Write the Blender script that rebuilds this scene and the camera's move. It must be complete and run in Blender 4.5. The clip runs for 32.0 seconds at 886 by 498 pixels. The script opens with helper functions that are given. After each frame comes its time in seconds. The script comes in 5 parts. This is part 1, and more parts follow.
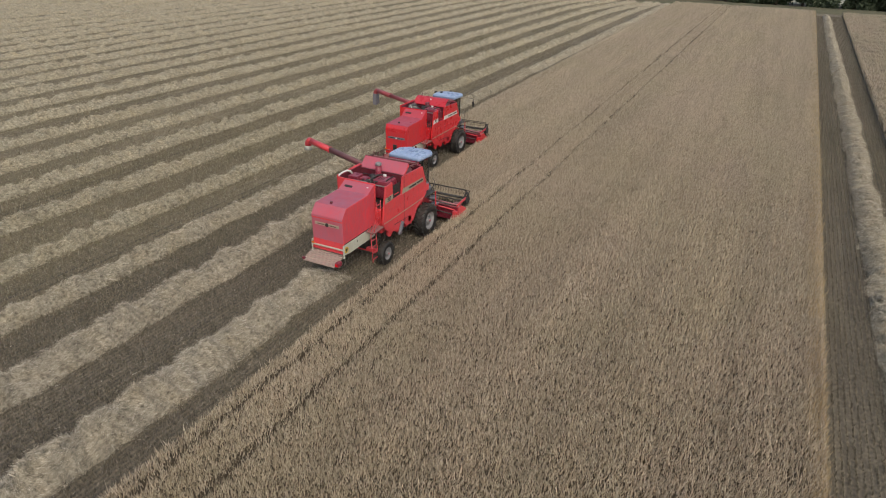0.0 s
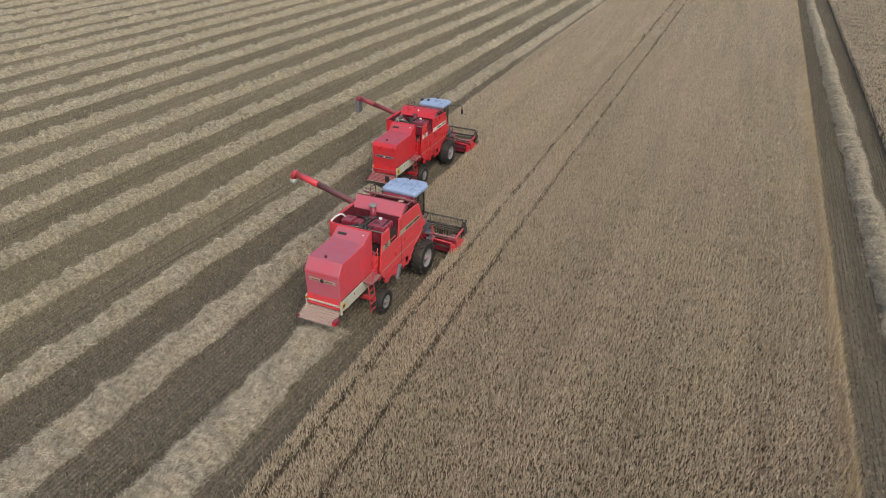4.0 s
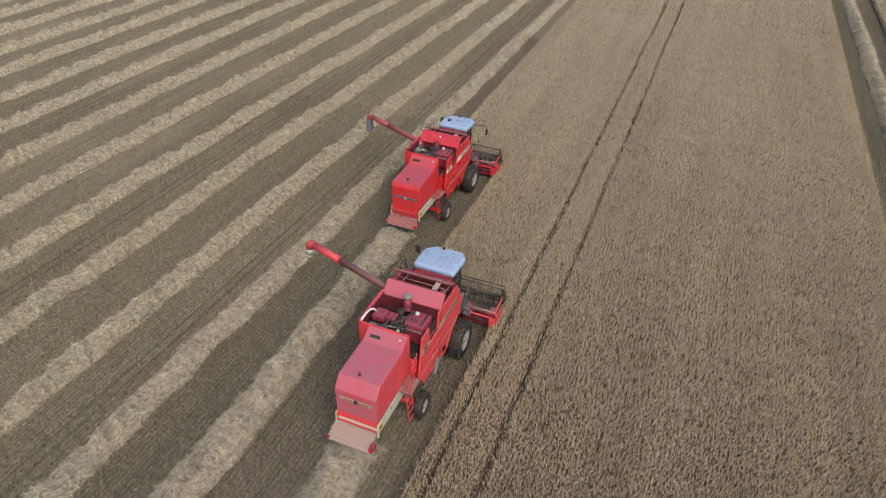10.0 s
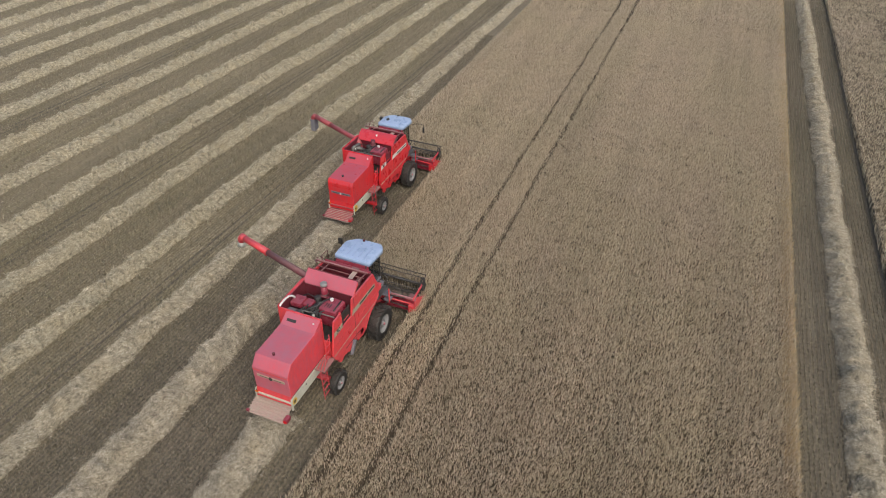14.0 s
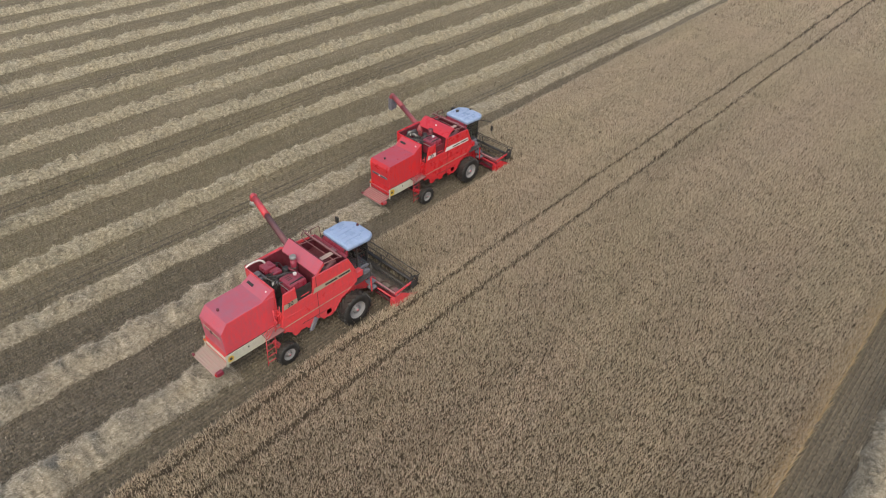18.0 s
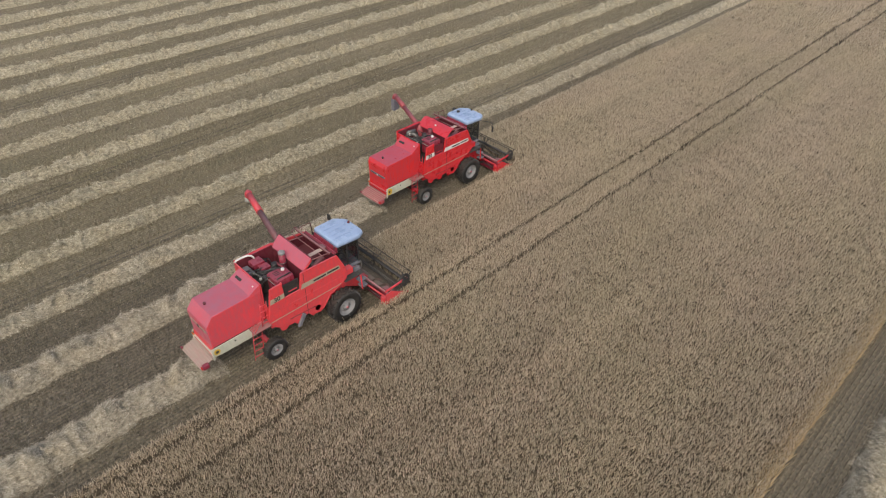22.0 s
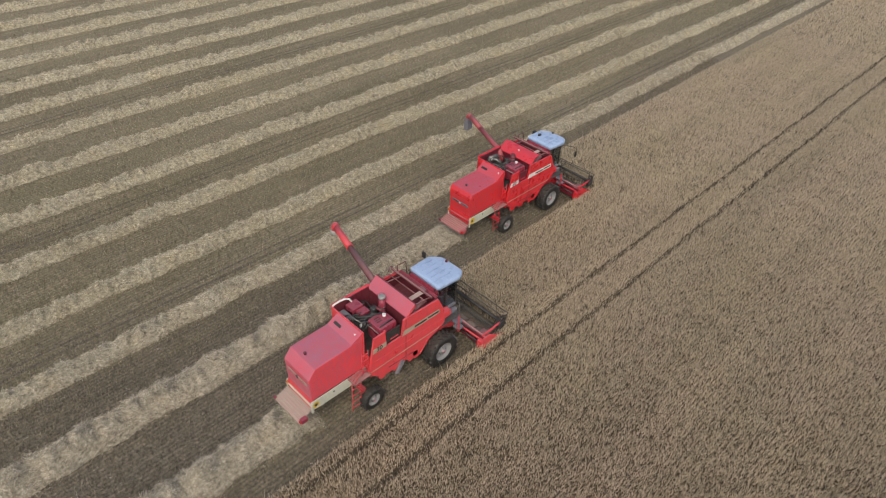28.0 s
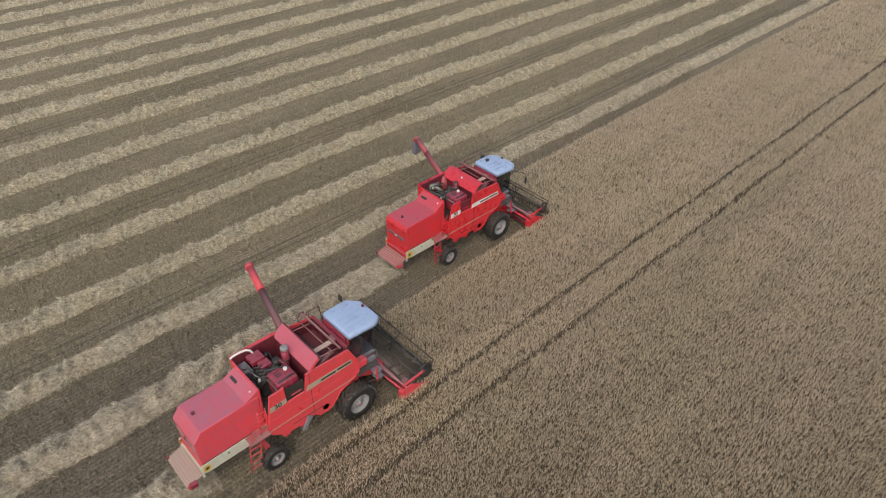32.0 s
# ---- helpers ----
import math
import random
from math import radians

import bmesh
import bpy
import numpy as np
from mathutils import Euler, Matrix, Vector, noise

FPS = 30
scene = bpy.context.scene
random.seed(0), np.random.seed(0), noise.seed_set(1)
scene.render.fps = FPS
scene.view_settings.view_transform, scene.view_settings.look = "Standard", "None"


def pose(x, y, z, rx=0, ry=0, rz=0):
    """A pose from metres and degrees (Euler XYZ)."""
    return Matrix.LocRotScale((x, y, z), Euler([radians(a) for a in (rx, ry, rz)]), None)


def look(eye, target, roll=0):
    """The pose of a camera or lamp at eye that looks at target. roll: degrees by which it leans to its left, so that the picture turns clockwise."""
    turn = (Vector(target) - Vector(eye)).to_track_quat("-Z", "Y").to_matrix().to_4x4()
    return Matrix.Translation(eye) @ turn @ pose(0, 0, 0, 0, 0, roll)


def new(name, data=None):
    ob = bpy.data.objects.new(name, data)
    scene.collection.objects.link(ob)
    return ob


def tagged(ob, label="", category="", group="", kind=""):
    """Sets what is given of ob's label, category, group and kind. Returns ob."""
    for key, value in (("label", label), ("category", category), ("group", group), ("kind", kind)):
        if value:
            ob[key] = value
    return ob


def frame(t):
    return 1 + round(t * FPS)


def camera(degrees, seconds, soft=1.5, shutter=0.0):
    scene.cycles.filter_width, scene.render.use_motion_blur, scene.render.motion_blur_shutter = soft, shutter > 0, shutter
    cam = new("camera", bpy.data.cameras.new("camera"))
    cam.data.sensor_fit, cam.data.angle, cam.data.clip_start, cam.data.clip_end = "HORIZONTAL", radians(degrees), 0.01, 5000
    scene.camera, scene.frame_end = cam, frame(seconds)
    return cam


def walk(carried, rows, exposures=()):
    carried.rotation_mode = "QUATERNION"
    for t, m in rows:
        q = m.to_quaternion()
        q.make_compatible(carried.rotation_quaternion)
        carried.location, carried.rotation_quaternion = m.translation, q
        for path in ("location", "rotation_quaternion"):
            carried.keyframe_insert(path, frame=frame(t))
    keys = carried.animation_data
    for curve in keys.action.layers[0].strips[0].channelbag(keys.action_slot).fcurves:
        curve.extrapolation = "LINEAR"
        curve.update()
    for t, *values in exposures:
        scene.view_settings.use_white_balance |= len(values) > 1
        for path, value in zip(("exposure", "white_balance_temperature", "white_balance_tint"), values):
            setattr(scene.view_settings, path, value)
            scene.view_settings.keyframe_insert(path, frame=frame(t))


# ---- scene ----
cam = camera(67.32, 32.0, soft=1.08)
PATH = [
    (0, (14.888, -26.180, 13.764), (14.0988, -24.5679, 12.8813), 1.27),
    (0.5, (14.636, -25.999, 14.170), (13.8488, -24.3920, 13.2769), 1.61),
    (1, (14.276, -25.853, 14.523), (13.4968, -24.2455, 13.6231), 1.76),
    (1.5, (14.131, -25.560, 14.859), (13.3882, -23.9373, 13.9564), 1.53),
    (2, (13.903, -25.224, 15.187), (13.1931, -23.5892, 14.2800), 1.24),
    (2.5, (13.452, -24.908, 15.540), (12.7480, -23.2723, 14.6286), 1.19),
    (3, (13.061, -24.509, 15.822), (12.3607, -22.8819, 14.8944), 1.23),
    (3.5, (12.690, -24.107, 16.012), (11.9959, -22.4944, 15.0535), 1.23),
    (5.5, (11.098, -22.809, 16.983), (10.4493, -21.2633, 15.8922), 1.38),
    (6, (10.667, -22.358, 17.005), (10.0304, -20.8236, 15.8916), 1.65),
    (6.5, (10.198, -21.796, 17.206), (9.5743, -20.2798, 16.0608), 1.67),
    (7, (9.804, -21.261, 17.438), (9.1907, -19.7581, 16.2693), 1.71),
    (7.5, (9.364, -20.618, 17.615), (8.7528, -19.1214, 16.4375), 1.62),
    (8, (8.942, -19.996, 17.798), (8.3310, -18.4974, 16.6220), 1.56),
    (8.5, (8.516, -19.478, 18.072), (7.9079, -17.9750, 16.9007), 1.51),
    (9, (8.117, -19.138, 18.467), (7.5154, -17.6326, 17.2969), 1.51),
    (9.5, (7.775, -18.887, 18.931), (7.1815, -17.3755, 17.7635), 1.60),
    (10, (7.522, -18.680, 19.390), (6.9320, -17.1667, 18.2235), 1.81),
    (10.5, (7.406, -18.711, 19.768), (6.8236, -17.1948, 18.6005), 1.73),
    (11, (7.521, -18.850, 20.071), (6.9467, -17.3333, 18.9001), 1.65),
    (11.5, (7.865, -19.043, 20.355), (7.2992, -17.5248, 19.1813), 1.56),
    (12, (8.401, -19.199, 20.618), (7.8420, -17.6827, 19.4401), 1.37),
    (12.5, (9.154, -19.294, 20.842), (8.5967, -17.7810, 19.6585), 1.19),
    (13, (9.947, -19.304, 20.994), (9.3796, -17.8020, 19.8023), 1.23),
    (13.5, (10.722, -19.375, 21.043), (10.1596, -17.8701, 19.8522), 1.11),
    (15.5, (13.818, -18.055, 21.223), (13.0908, -16.6417, 20.0090), 3.58),
    (16, (14.904, -17.307, 21.338), (14.1090, -15.9376, 20.1162), 3.35),
    (16.5, (15.960, -16.392, 21.451), (15.1055, -15.0661, 20.2217), 2.94),
    (17, (16.865, -15.387, 21.499), (15.9492, -14.1082, 20.2638), 2.55),
    (17.5, (17.621, -14.421, 21.436), (16.6404, -13.1956, 20.1960), 2.32),
    (18, (18.258, -13.572, 21.340), (17.2181, -12.3979, 20.0993), 2.17),
    (18.5, (18.918, -12.768, 21.310), (17.8456, -11.6239, 20.0682), 1.64),
    (19, (19.388, -12.264, 21.307), (18.2991, -11.1380, 20.0641), 0.99),
    (19.5, (19.659, -11.941, 21.231), (18.5576, -10.8246, 19.9893), 0.80),
    (20, (19.735, -11.880, 21.138), (18.6259, -10.7696, 19.8980), 0.86),
    (20.5, (19.735, -11.925, 21.073), (18.6261, -10.8131, 19.8348), 0.88),
    (21, (19.687, -12.131, 21.036), (18.5801, -11.0135, 19.8008), 0.94),
    (21.5, (19.645, -12.357, 21.067), (18.5385, -11.2350, 19.8348), 1.02),
    (22, (19.553, -12.546, 21.072), (18.4463, -11.4205, 19.8441), 1.14),
    (22.5, (19.385, -12.664, 21.045), (18.2777, -11.5378, 19.8184), 1.24),
    (23, (19.172, -12.796, 21.061), (18.0659, -11.6677, 19.8349), 1.28),
    (23.5, (18.929, -12.870, 21.165), (17.8246, -11.7438, 19.9346), 1.48),
    (24, (18.648, -12.960, 21.239), (17.5443, -11.8406, 20.0026), 1.73),
    (24.5, (18.319, -13.086, 21.310), (17.2170, -11.9685, 20.0700), 1.86),
    (25, (17.995, -13.309, 21.338), (16.8937, -12.1910, 20.0982), 1.92),
    (25.5, (17.613, -13.564, 21.339), (16.5106, -12.4451, 20.1014), 1.96),
    (27.5, (14.973, -13.929, 21.390), (13.8859, -12.8013, 20.1468), 2.50),
    (28, (14.440, -13.803, 21.470), (13.3508, -12.6820, 20.2223), 2.43),
    (28.5, (14.039, -13.628, 21.541), (12.9492, -12.5120, 20.2891), 2.42),
    (29, (13.808, -13.367, 21.623), (12.7208, -12.2531, 20.3673), 2.35),
    (29.5, (13.836, -12.972, 21.734), (12.7483, -11.8594, 20.4777), 2.31),
    (30, (13.957, -12.439, 21.826), (12.8685, -11.3267, 20.5705), 2.19),
    (30.5, (14.131, -11.777, 21.825), (13.0348, -10.6700, 20.5715), 2.03),
    (31, (14.455, -10.937, 21.758), (13.3508, -9.8340, 20.5068), 1.71),
    (31.5, (14.847, -10.014, 21.640), (13.7338, -8.9164, 20.3925), 1.33),
    (32, (15.237, -9.117, 21.469), (14.1093, -8.0304, 20.2253), 1.05),
]
walk(cam, [(t, look(eye, target, roll)) for t, eye, target, roll in PATH],
     exposures=[(0, -0.34), (3, -0.27), (6, -0.15), (9, -0.11), (17, -0.10), (32, -0.14)])

# ---- light: a bright overcast evening, soft sun from behind on the right ----
world = bpy.data.worlds.new("sky")
scene.world = world
world.use_nodes = True
wt = world.node_tree
sky = wt.nodes.new("ShaderNodeTexSky")
sky.sky_type, sky.sun_disc = "NISHITA", False
SUN_FROM = Vector((0.46, -0.50, 0.74)).normalized()
sky.sun_elevation = math.asin(SUN_FROM.z)
sky.sun_rotation = math.atan2(SUN_FROM.x, SUN_FROM.y)
sky.air_density, sky.dust_density, sky.ozone_density = 1.0, 4.0, 1.0
wt.links.new(sky.outputs[0], wt.nodes["Background"].inputs[0])
wt.nodes["Background"].inputs[1].default_value = 0.17
sun = new("sun", bpy.data.lights.new("sun", "SUN"))
sun.data.energy, sun.data.angle, sun.data.color = 1.6, radians(40), (1.0, 0.97, 0.90)
sun.matrix_world = look(SUN_FROM * 60, (0, 0, 0))

# ---- materials ----
def material(name, build, rough=0.8, metal=0.0):
    m = bpy.data.materials.new(name)
    m.use_nodes = True
    t = m.node_tree
    p = t.nodes["Principled BSDF"]
    p.inputs["Roughness"].default_value = rough
    p.inputs["Metallic"].default_value = metal
    build(t, p)
    return m


def coords(t, scale=(1, 1, 1)):
    c = t.nodes.new("ShaderNodeTexCoord")
    mp = t.nodes.new("ShaderNodeMapping")
    mp.inputs["Scale"].default_value = scale
    t.links.new(c.outputs["Object"], mp.inputs["Vector"])
    return mp.outputs["Vector"]


def noise_fac(t, scale, stretch=(1, 1, 1), detail=4.0, rough=0.6):
    n = t.nodes.new("ShaderNodeTexNoise")
    n.inputs["Scale"].default_value, n.inputs["Detail"].default_value, n.inputs["Roughness"].default_value = scale, detail, rough
    t.links.new(coords(t, stretch), n.inputs["Vector"])
    return n.outputs["Fac"]


def ramp(t, fac, stops):
    r = t.nodes.new("ShaderNodeValToRGB")
    e = r.color_ramp.elements
    while len(e) < len(stops):
        e.new(0.5)
    for el, (pos, col) in zip(e, stops):
        el.position, el.color = pos, (*col, 1)
    t.links.new(fac, r.inputs["Fac"])
    return r.outputs["Color"]


def mix(t, fac, a, b, kind="MIX"):
    m = t.nodes.new("ShaderNodeMix")
    m.data_type, m.blend_type = "RGBA", kind
    for sock, v in ((m.inputs[0], fac), (m.inputs[6], a), (m.inputs[7], b)):
        if hasattr(v, "links"):
            t.links.new(v, sock)
        elif sock == m.inputs[0]:
            sock.default_value = v
        else:
            sock.default_value = (*v, 1)
    return m.outputs[2]


def bump(t, p, fac, strength, distance):
    b = t.nodes.new("ShaderNodeBump")
    b.inputs["Strength"].default_value, b.inputs["Distance"].default_value = strength, distance
    t.links.new(fac, b.inputs["Height"])
    t.links.new(b.outputs["Normal"], p.inputs["Normal"])


def island(t):
    return t.nodes.new("ShaderNodeNewGeometry").outputs["Random Per Island"]


def upward(t, low, high):
    """0 to 1: how far a surface faces the sky, for dust that settles on it."""
    g = t.nodes.new("ShaderNodeNewGeometry")
    s = t.nodes.new("ShaderNodeSeparateXYZ")
    t.links.new(g.outputs["Normal"], s.inputs[0])
    r = t.nodes.new("ShaderNodeMapRange")
    r.inputs["From Min"].default_value, r.inputs["From Max"].default_value = low, high
    t.links.new(s.outputs["Z"], r.inputs["Value"])
    return r.outputs["Result"]


def times(t, a, b):
    m = t.nodes.new("ShaderNodeMath")
    m.operation = "MULTIPLY"
    for sock, v in zip(m.inputs, (a, b)):
        if hasattr(v, "links"):
            t.links.new(v, sock)
        else:
            sock.default_value = v
    return m.outputs[0]


def rearward(t):
    """0 to 1: how far a surface faces the tail, where the haze of airborne dust is painted on."""
    g = t.nodes.new("ShaderNodeNewGeometry")
    s = t.nodes.new("ShaderNodeSeparateXYZ")
    t.links.new(g.outputs["Normal"], s.inputs[0])
    r = t.nodes.new("ShaderNodeMapRange")
    r.inputs["From Min"].default_value, r.inputs["From Max"].default_value = -0.5, -1.0
    t.links.new(s.outputs["Y"], r.inputs["Value"])
    return r.outputs["Result"]


def paint(base, dust, amount, rough=0.42, tail=0.0):
    def build(t, p):
        fade = ramp(t, noise_fac(t, 1.3, detail=5), ((0.3, base), (0.75, tuple(c * 0.82 + 0.018 for c in base))))
        grime = ramp(t, noise_fac(t, 9.0, (1, 1, 0.35), 6), ((0.35, (0, 0, 0)), (0.8, (0.5, 0.5, 0.5))))
        c = mix(t, grime, fade, tuple(d * 0.8 for d in dust))
        lying = times(t, times(t, upward(t, 0.35, 0.95), amount), ramp(t, noise_fac(t, 2.2, detail=6), ((0.2, (0.45,) * 3), (0.7, (1,) * 3))))
        c = mix(t, lying, c, dust)
        if tail:
            # veil of airborne dust behind the machine, put into the rear faces' colour
            rear_haze = times(t, times(t, rearward(t), tail), ramp(t, noise_fac(t, 1.1, detail=6), ((0.3, (0.5,) * 3), (0.65, (1,) * 3))))
            c = mix(t, rear_haze, c, tuple(d * 1.05 for d in dust))
        t.links.new(c, p.inputs["Base Color"])
        t.links.new(ramp(t, noise_fac(t, 3.0), ((0.2, (rough - 0.1,) * 3), (0.8, (rough + 0.2,) * 3))), p.inputs["Roughness"])
        p.inputs["Specular IOR Level"].default_value = 0.28
        bump(t, p, noise_fac(t, 2.0), 0.06, 0.03)
    return build


def plain(a, b, scale=6.0, strength=0.1):
    def build(t, p):
        f = noise_fac(t, scale, detail=6)
        t.links.new(ramp(t, f, ((0.3, a), (0.72, b))), p.inputs["Base Color"])
        if strength:
            bump(t, p, f, strength, 0.02)
    return build


HOOD = {"faded": material("faded red paint under grey pink dust and rear haze", paint((0.72, 0.060, 0.076), (0.37, 0.145, 0.19), 0.9, 0.4, 0.75), 0.3),
        "bright": material("bright red hood paint", paint((0.68, 0.022, 0.025), (0.38, 0.105, 0.14), 0.85, 0.3), 0.3)}
RED = {"faded": material("faded red paint", paint((0.75, 0.056, 0.062), (0.42, 0.115, 0.14), 0.6, 0.3), 0.3),
       "bright": material("bright red paint", paint((0.68, 0.022, 0.025), (0.40, 0.065, 0.095), 0.7, 0.26), 0.3)}
MAGENTA = material("dusty magenta red covers", paint((0.24, 0.014, 0.032), (0.31, 0.10, 0.125), 0.55, 0.25), 0.35)
# also lines bay and tank, whose inside shade is put into the red
DARK_RED = material("dusty dark red sheet and shaded linings", paint((0.14, 0.009, 0.022), (0.17, 0.085, 0.08), 0.4), 0.5)
TRAY = material("worn pinkish tray boards", plain((0.44, 0.29, 0.25), (0.40, 0.34, 0.27), 7), 0.7)
CREAM = material("dusty cream paint", paint((0.55, 0.545, 0.43), (0.44, 0.41, 0.33), 0.45), 0.5)
STRIPE = material("beige decal band", plain((0.42, 0.36, 0.26), (0.33, 0.27, 0.19), 8, 0), 0.5)
# the blue is the sky's reflection, put into the base colour
ROOF = material("pale roof paint tinted with sky reflection", paint((0.33, 0.44, 0.64), (0.38, 0.46, 0.60), 0.4, 0.25), 0.25)
RUBBER = material("dusty black tyre rubber", paint((0.019, 0.018, 0.017), (0.085, 0.074, 0.058), 0.45), 0.85)
RIM = material("pale grey wheel rim", paint((0.28, 0.275, 0.27), (0.22, 0.20, 0.17), 0.35), 0.42)
BLACK = material("black metal", plain((0.018, 0.017, 0.016), (0.05, 0.045, 0.04)), 0.55)
STEEL = material("worn grey steel", plain((0.22, 0.21, 0.19), (0.12, 0.11, 0.095)), 0.42, 0.7)
TROUGH = material("chaff covered header sheet", paint((0.13, 0.085, 0.07), (0.18, 0.15, 0.12), 0.9), 0.8)
CHAFF = material("tangled cut crop", plain((0.06, 0.05, 0.036), (0.17, 0.14, 0.10), 14, 0.8), 0.95)
GREY = material("grey rubber sheet", plain((0.13, 0.13, 0.15), (0.2, 0.19, 0.2)), 0.7)
WHITE = material("white painted metal", plain((0.75, 0.74, 0.7), (0.6, 0.58, 0.52)), 0.4)
YELLOW = material("yellow warning plate", plain((0.65, 0.42, 0.03), (0.5, 0.33, 0.04)), 0.5)
AMBER = material("amber lens", plain((0.7, 0.2, 0.02), (0.6, 0.14, 0.02)), 0.25)
LAMP_RED = material("red lamp lens", plain((0.6, 0.01, 0.02), (0.5, 0.02, 0.02)), 0.25)
DUSTY_TUBE = material("dull brown red tube", paint((0.19, 0.05, 0.055), (0.24, 0.16, 0.15), 0.6), 0.6)
LEAD_TUBE = material("dull pinkish red tube", paint((0.40, 0.055, 0.06), (0.36, 0.15, 0.16), 0.6), 0.5)
PINK = material("dusty pink painted beam", paint((0.36, 0.11, 0.12), (0.40, 0.24, 0.24), 0.7), 0.6)
REEL = material("dusty dark reel bars", plain((0.035, 0.031, 0.027), (0.10, 0.088, 0.072), 9), 0.8)
BEAM = material("dusty brown red beam", paint((0.23, 0.07, 0.07), (0.33, 0.20, 0.185), 0.8), 0.6)
PALE_PLASTIC = material("pale translucent spout", plain((0.5, 0.5, 0.44), (0.38, 0.38, 0.33)), 0.5)


def glass_build(t, p):
    p.inputs["Base Color"].default_value = (0.48, 0.52, 0.53, 1)
    p.inputs["Roughness"].default_value = 0.06
    p.inputs["Transmission Weight"].default_value = 1.0
GLASS = material("tinted cab glass", glass_build, 0.06)


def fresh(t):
    """1 on the swaths cut just now, tinted darker and bluer for fresh soil and for dust haze put into the colour, 0 on
    the bleached older stubble.
    """
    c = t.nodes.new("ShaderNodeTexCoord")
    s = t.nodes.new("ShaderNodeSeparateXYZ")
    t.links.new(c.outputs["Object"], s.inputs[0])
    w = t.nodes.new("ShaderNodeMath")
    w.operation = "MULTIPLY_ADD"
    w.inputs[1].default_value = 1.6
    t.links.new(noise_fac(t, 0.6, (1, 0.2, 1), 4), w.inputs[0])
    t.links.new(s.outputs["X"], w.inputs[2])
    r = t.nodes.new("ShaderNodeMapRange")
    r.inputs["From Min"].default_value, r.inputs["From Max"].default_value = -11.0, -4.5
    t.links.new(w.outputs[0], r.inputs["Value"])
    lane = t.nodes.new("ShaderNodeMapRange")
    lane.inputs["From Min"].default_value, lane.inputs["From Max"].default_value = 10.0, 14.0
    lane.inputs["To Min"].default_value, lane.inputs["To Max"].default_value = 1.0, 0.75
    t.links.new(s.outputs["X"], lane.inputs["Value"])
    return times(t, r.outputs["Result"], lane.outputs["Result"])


def field_stubble(t, p):
    patch = noise_fac(t, 0.22, (1, 0.35, 1), 5)
    soil = ramp(t, patch, ((0.3, (0.180, 0.153, 0.101)), (0.55, (0.232, 0.199, 0.132)), (0.8, (0.284, 0.244, 0.160))))
    weeds = ramp(t, noise_fac(t, 0.5, (1, 0.12, 1), 4), ((0.5, (1, 1, 1)), (0.68, (0.98, 1.0, 0.90))))
    soil = mix(t, 1.0, soil, weeds, "MULTIPLY")
    w = t.nodes.new("ShaderNodeTexWave")
    w.wave_type, w.bands_direction = "BANDS", "X"
    w.inputs["Scale"].default_value, w.inputs["Distortion"].default_value = 1.745, 0.5
    w.inputs["Phase Offset"].default_value = math.pi
    w.inputs["Detail"].default_value, w.inputs["Detail Scale"].default_value = 3.0, 2.0
    t.links.new(coords(t, (1, 0.12, 1)), w.inputs["Vector"])
    rows = mix(t, 0.85, soil, ramp(t, w.outputs["Fac"], ((0.2, (0.80,) * 3), (0.8, (1.16,) * 3))), "MULTIPLY")
    streak = ramp(t, noise_fac(t, 3.2, (1, 0.012, 1), 3, 0.6), ((0.36, (0.68,) * 3), (0.62, (1.24, 1.22, 1.18))))
    rows = mix(t, 0.5, rows, streak, "MULTIPLY")
    fine = noise_fac(t, 10.0, (1, 0.7, 1), 6, 0.65)
    c = mix(t, 0.9, rows, ramp(t, fine, ((0.34, (0.48, 0.48, 0.48)), (0.66, (1.42, 1.38, 1.3)))), "MULTIPLY")
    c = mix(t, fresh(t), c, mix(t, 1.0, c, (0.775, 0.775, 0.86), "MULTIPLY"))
    t.links.new(c, p.inputs["Base Color"])
    bump(t, p, fine, 0.8, 0.08)
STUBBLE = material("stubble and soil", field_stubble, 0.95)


def thin(t, p, colour, share):
    """Lets part of the light through, as dry husks and leaves do."""
    tr = t.nodes.new("ShaderNodeBsdfTranslucent")
    t.links.new(colour, tr.inputs["Color"])
    ms = t.nodes.new("ShaderNodeMixShader")
    ms.inputs[0].default_value = share
    t.links.new(p.outputs[0], ms.inputs[1])
    t.links.new(tr.outputs[0], ms.inputs[2])
    t.links.new(ms.outputs[0], t.nodes["Material Output"].inputs["Surface"])


def blades(stops, patch_scale=0.9, patch_depth=0.22, gloss=0.7, glow=0.35, aged=False):
    def build(t, p):
        c = ramp(t, island(t), stops)
        wide = ramp(t, noise_fac(t, patch_scale, (1, 0.06, 1), 4), ((0.3, (1 - patch_depth * 0.5,) * 3), (0.7, (1 + patch_depth * 0.4,) * 3)))
        tone = ramp(t, noise_fac(t, 0.17, (1, 0.6, 1), 3), ((0.38, (0.99, 1.0, 0.97)), (0.62, (1.01, 1.0, 1.01))))
        c = mix(t, 1.0, mix(t, 1.0, c, wide, "MULTIPLY"), tone, "MULTIPLY")
        if aged:
            c = mix(t, fresh(t), c, mix(t, 1.0, c, (0.775, 0.775, 0.86), "MULTIPLY"))
        t.links.new(c, p.inputs["Base Color"])
        p.inputs["Roughness"].default_value = gloss
        thin(t, p, c, glow)
    return build


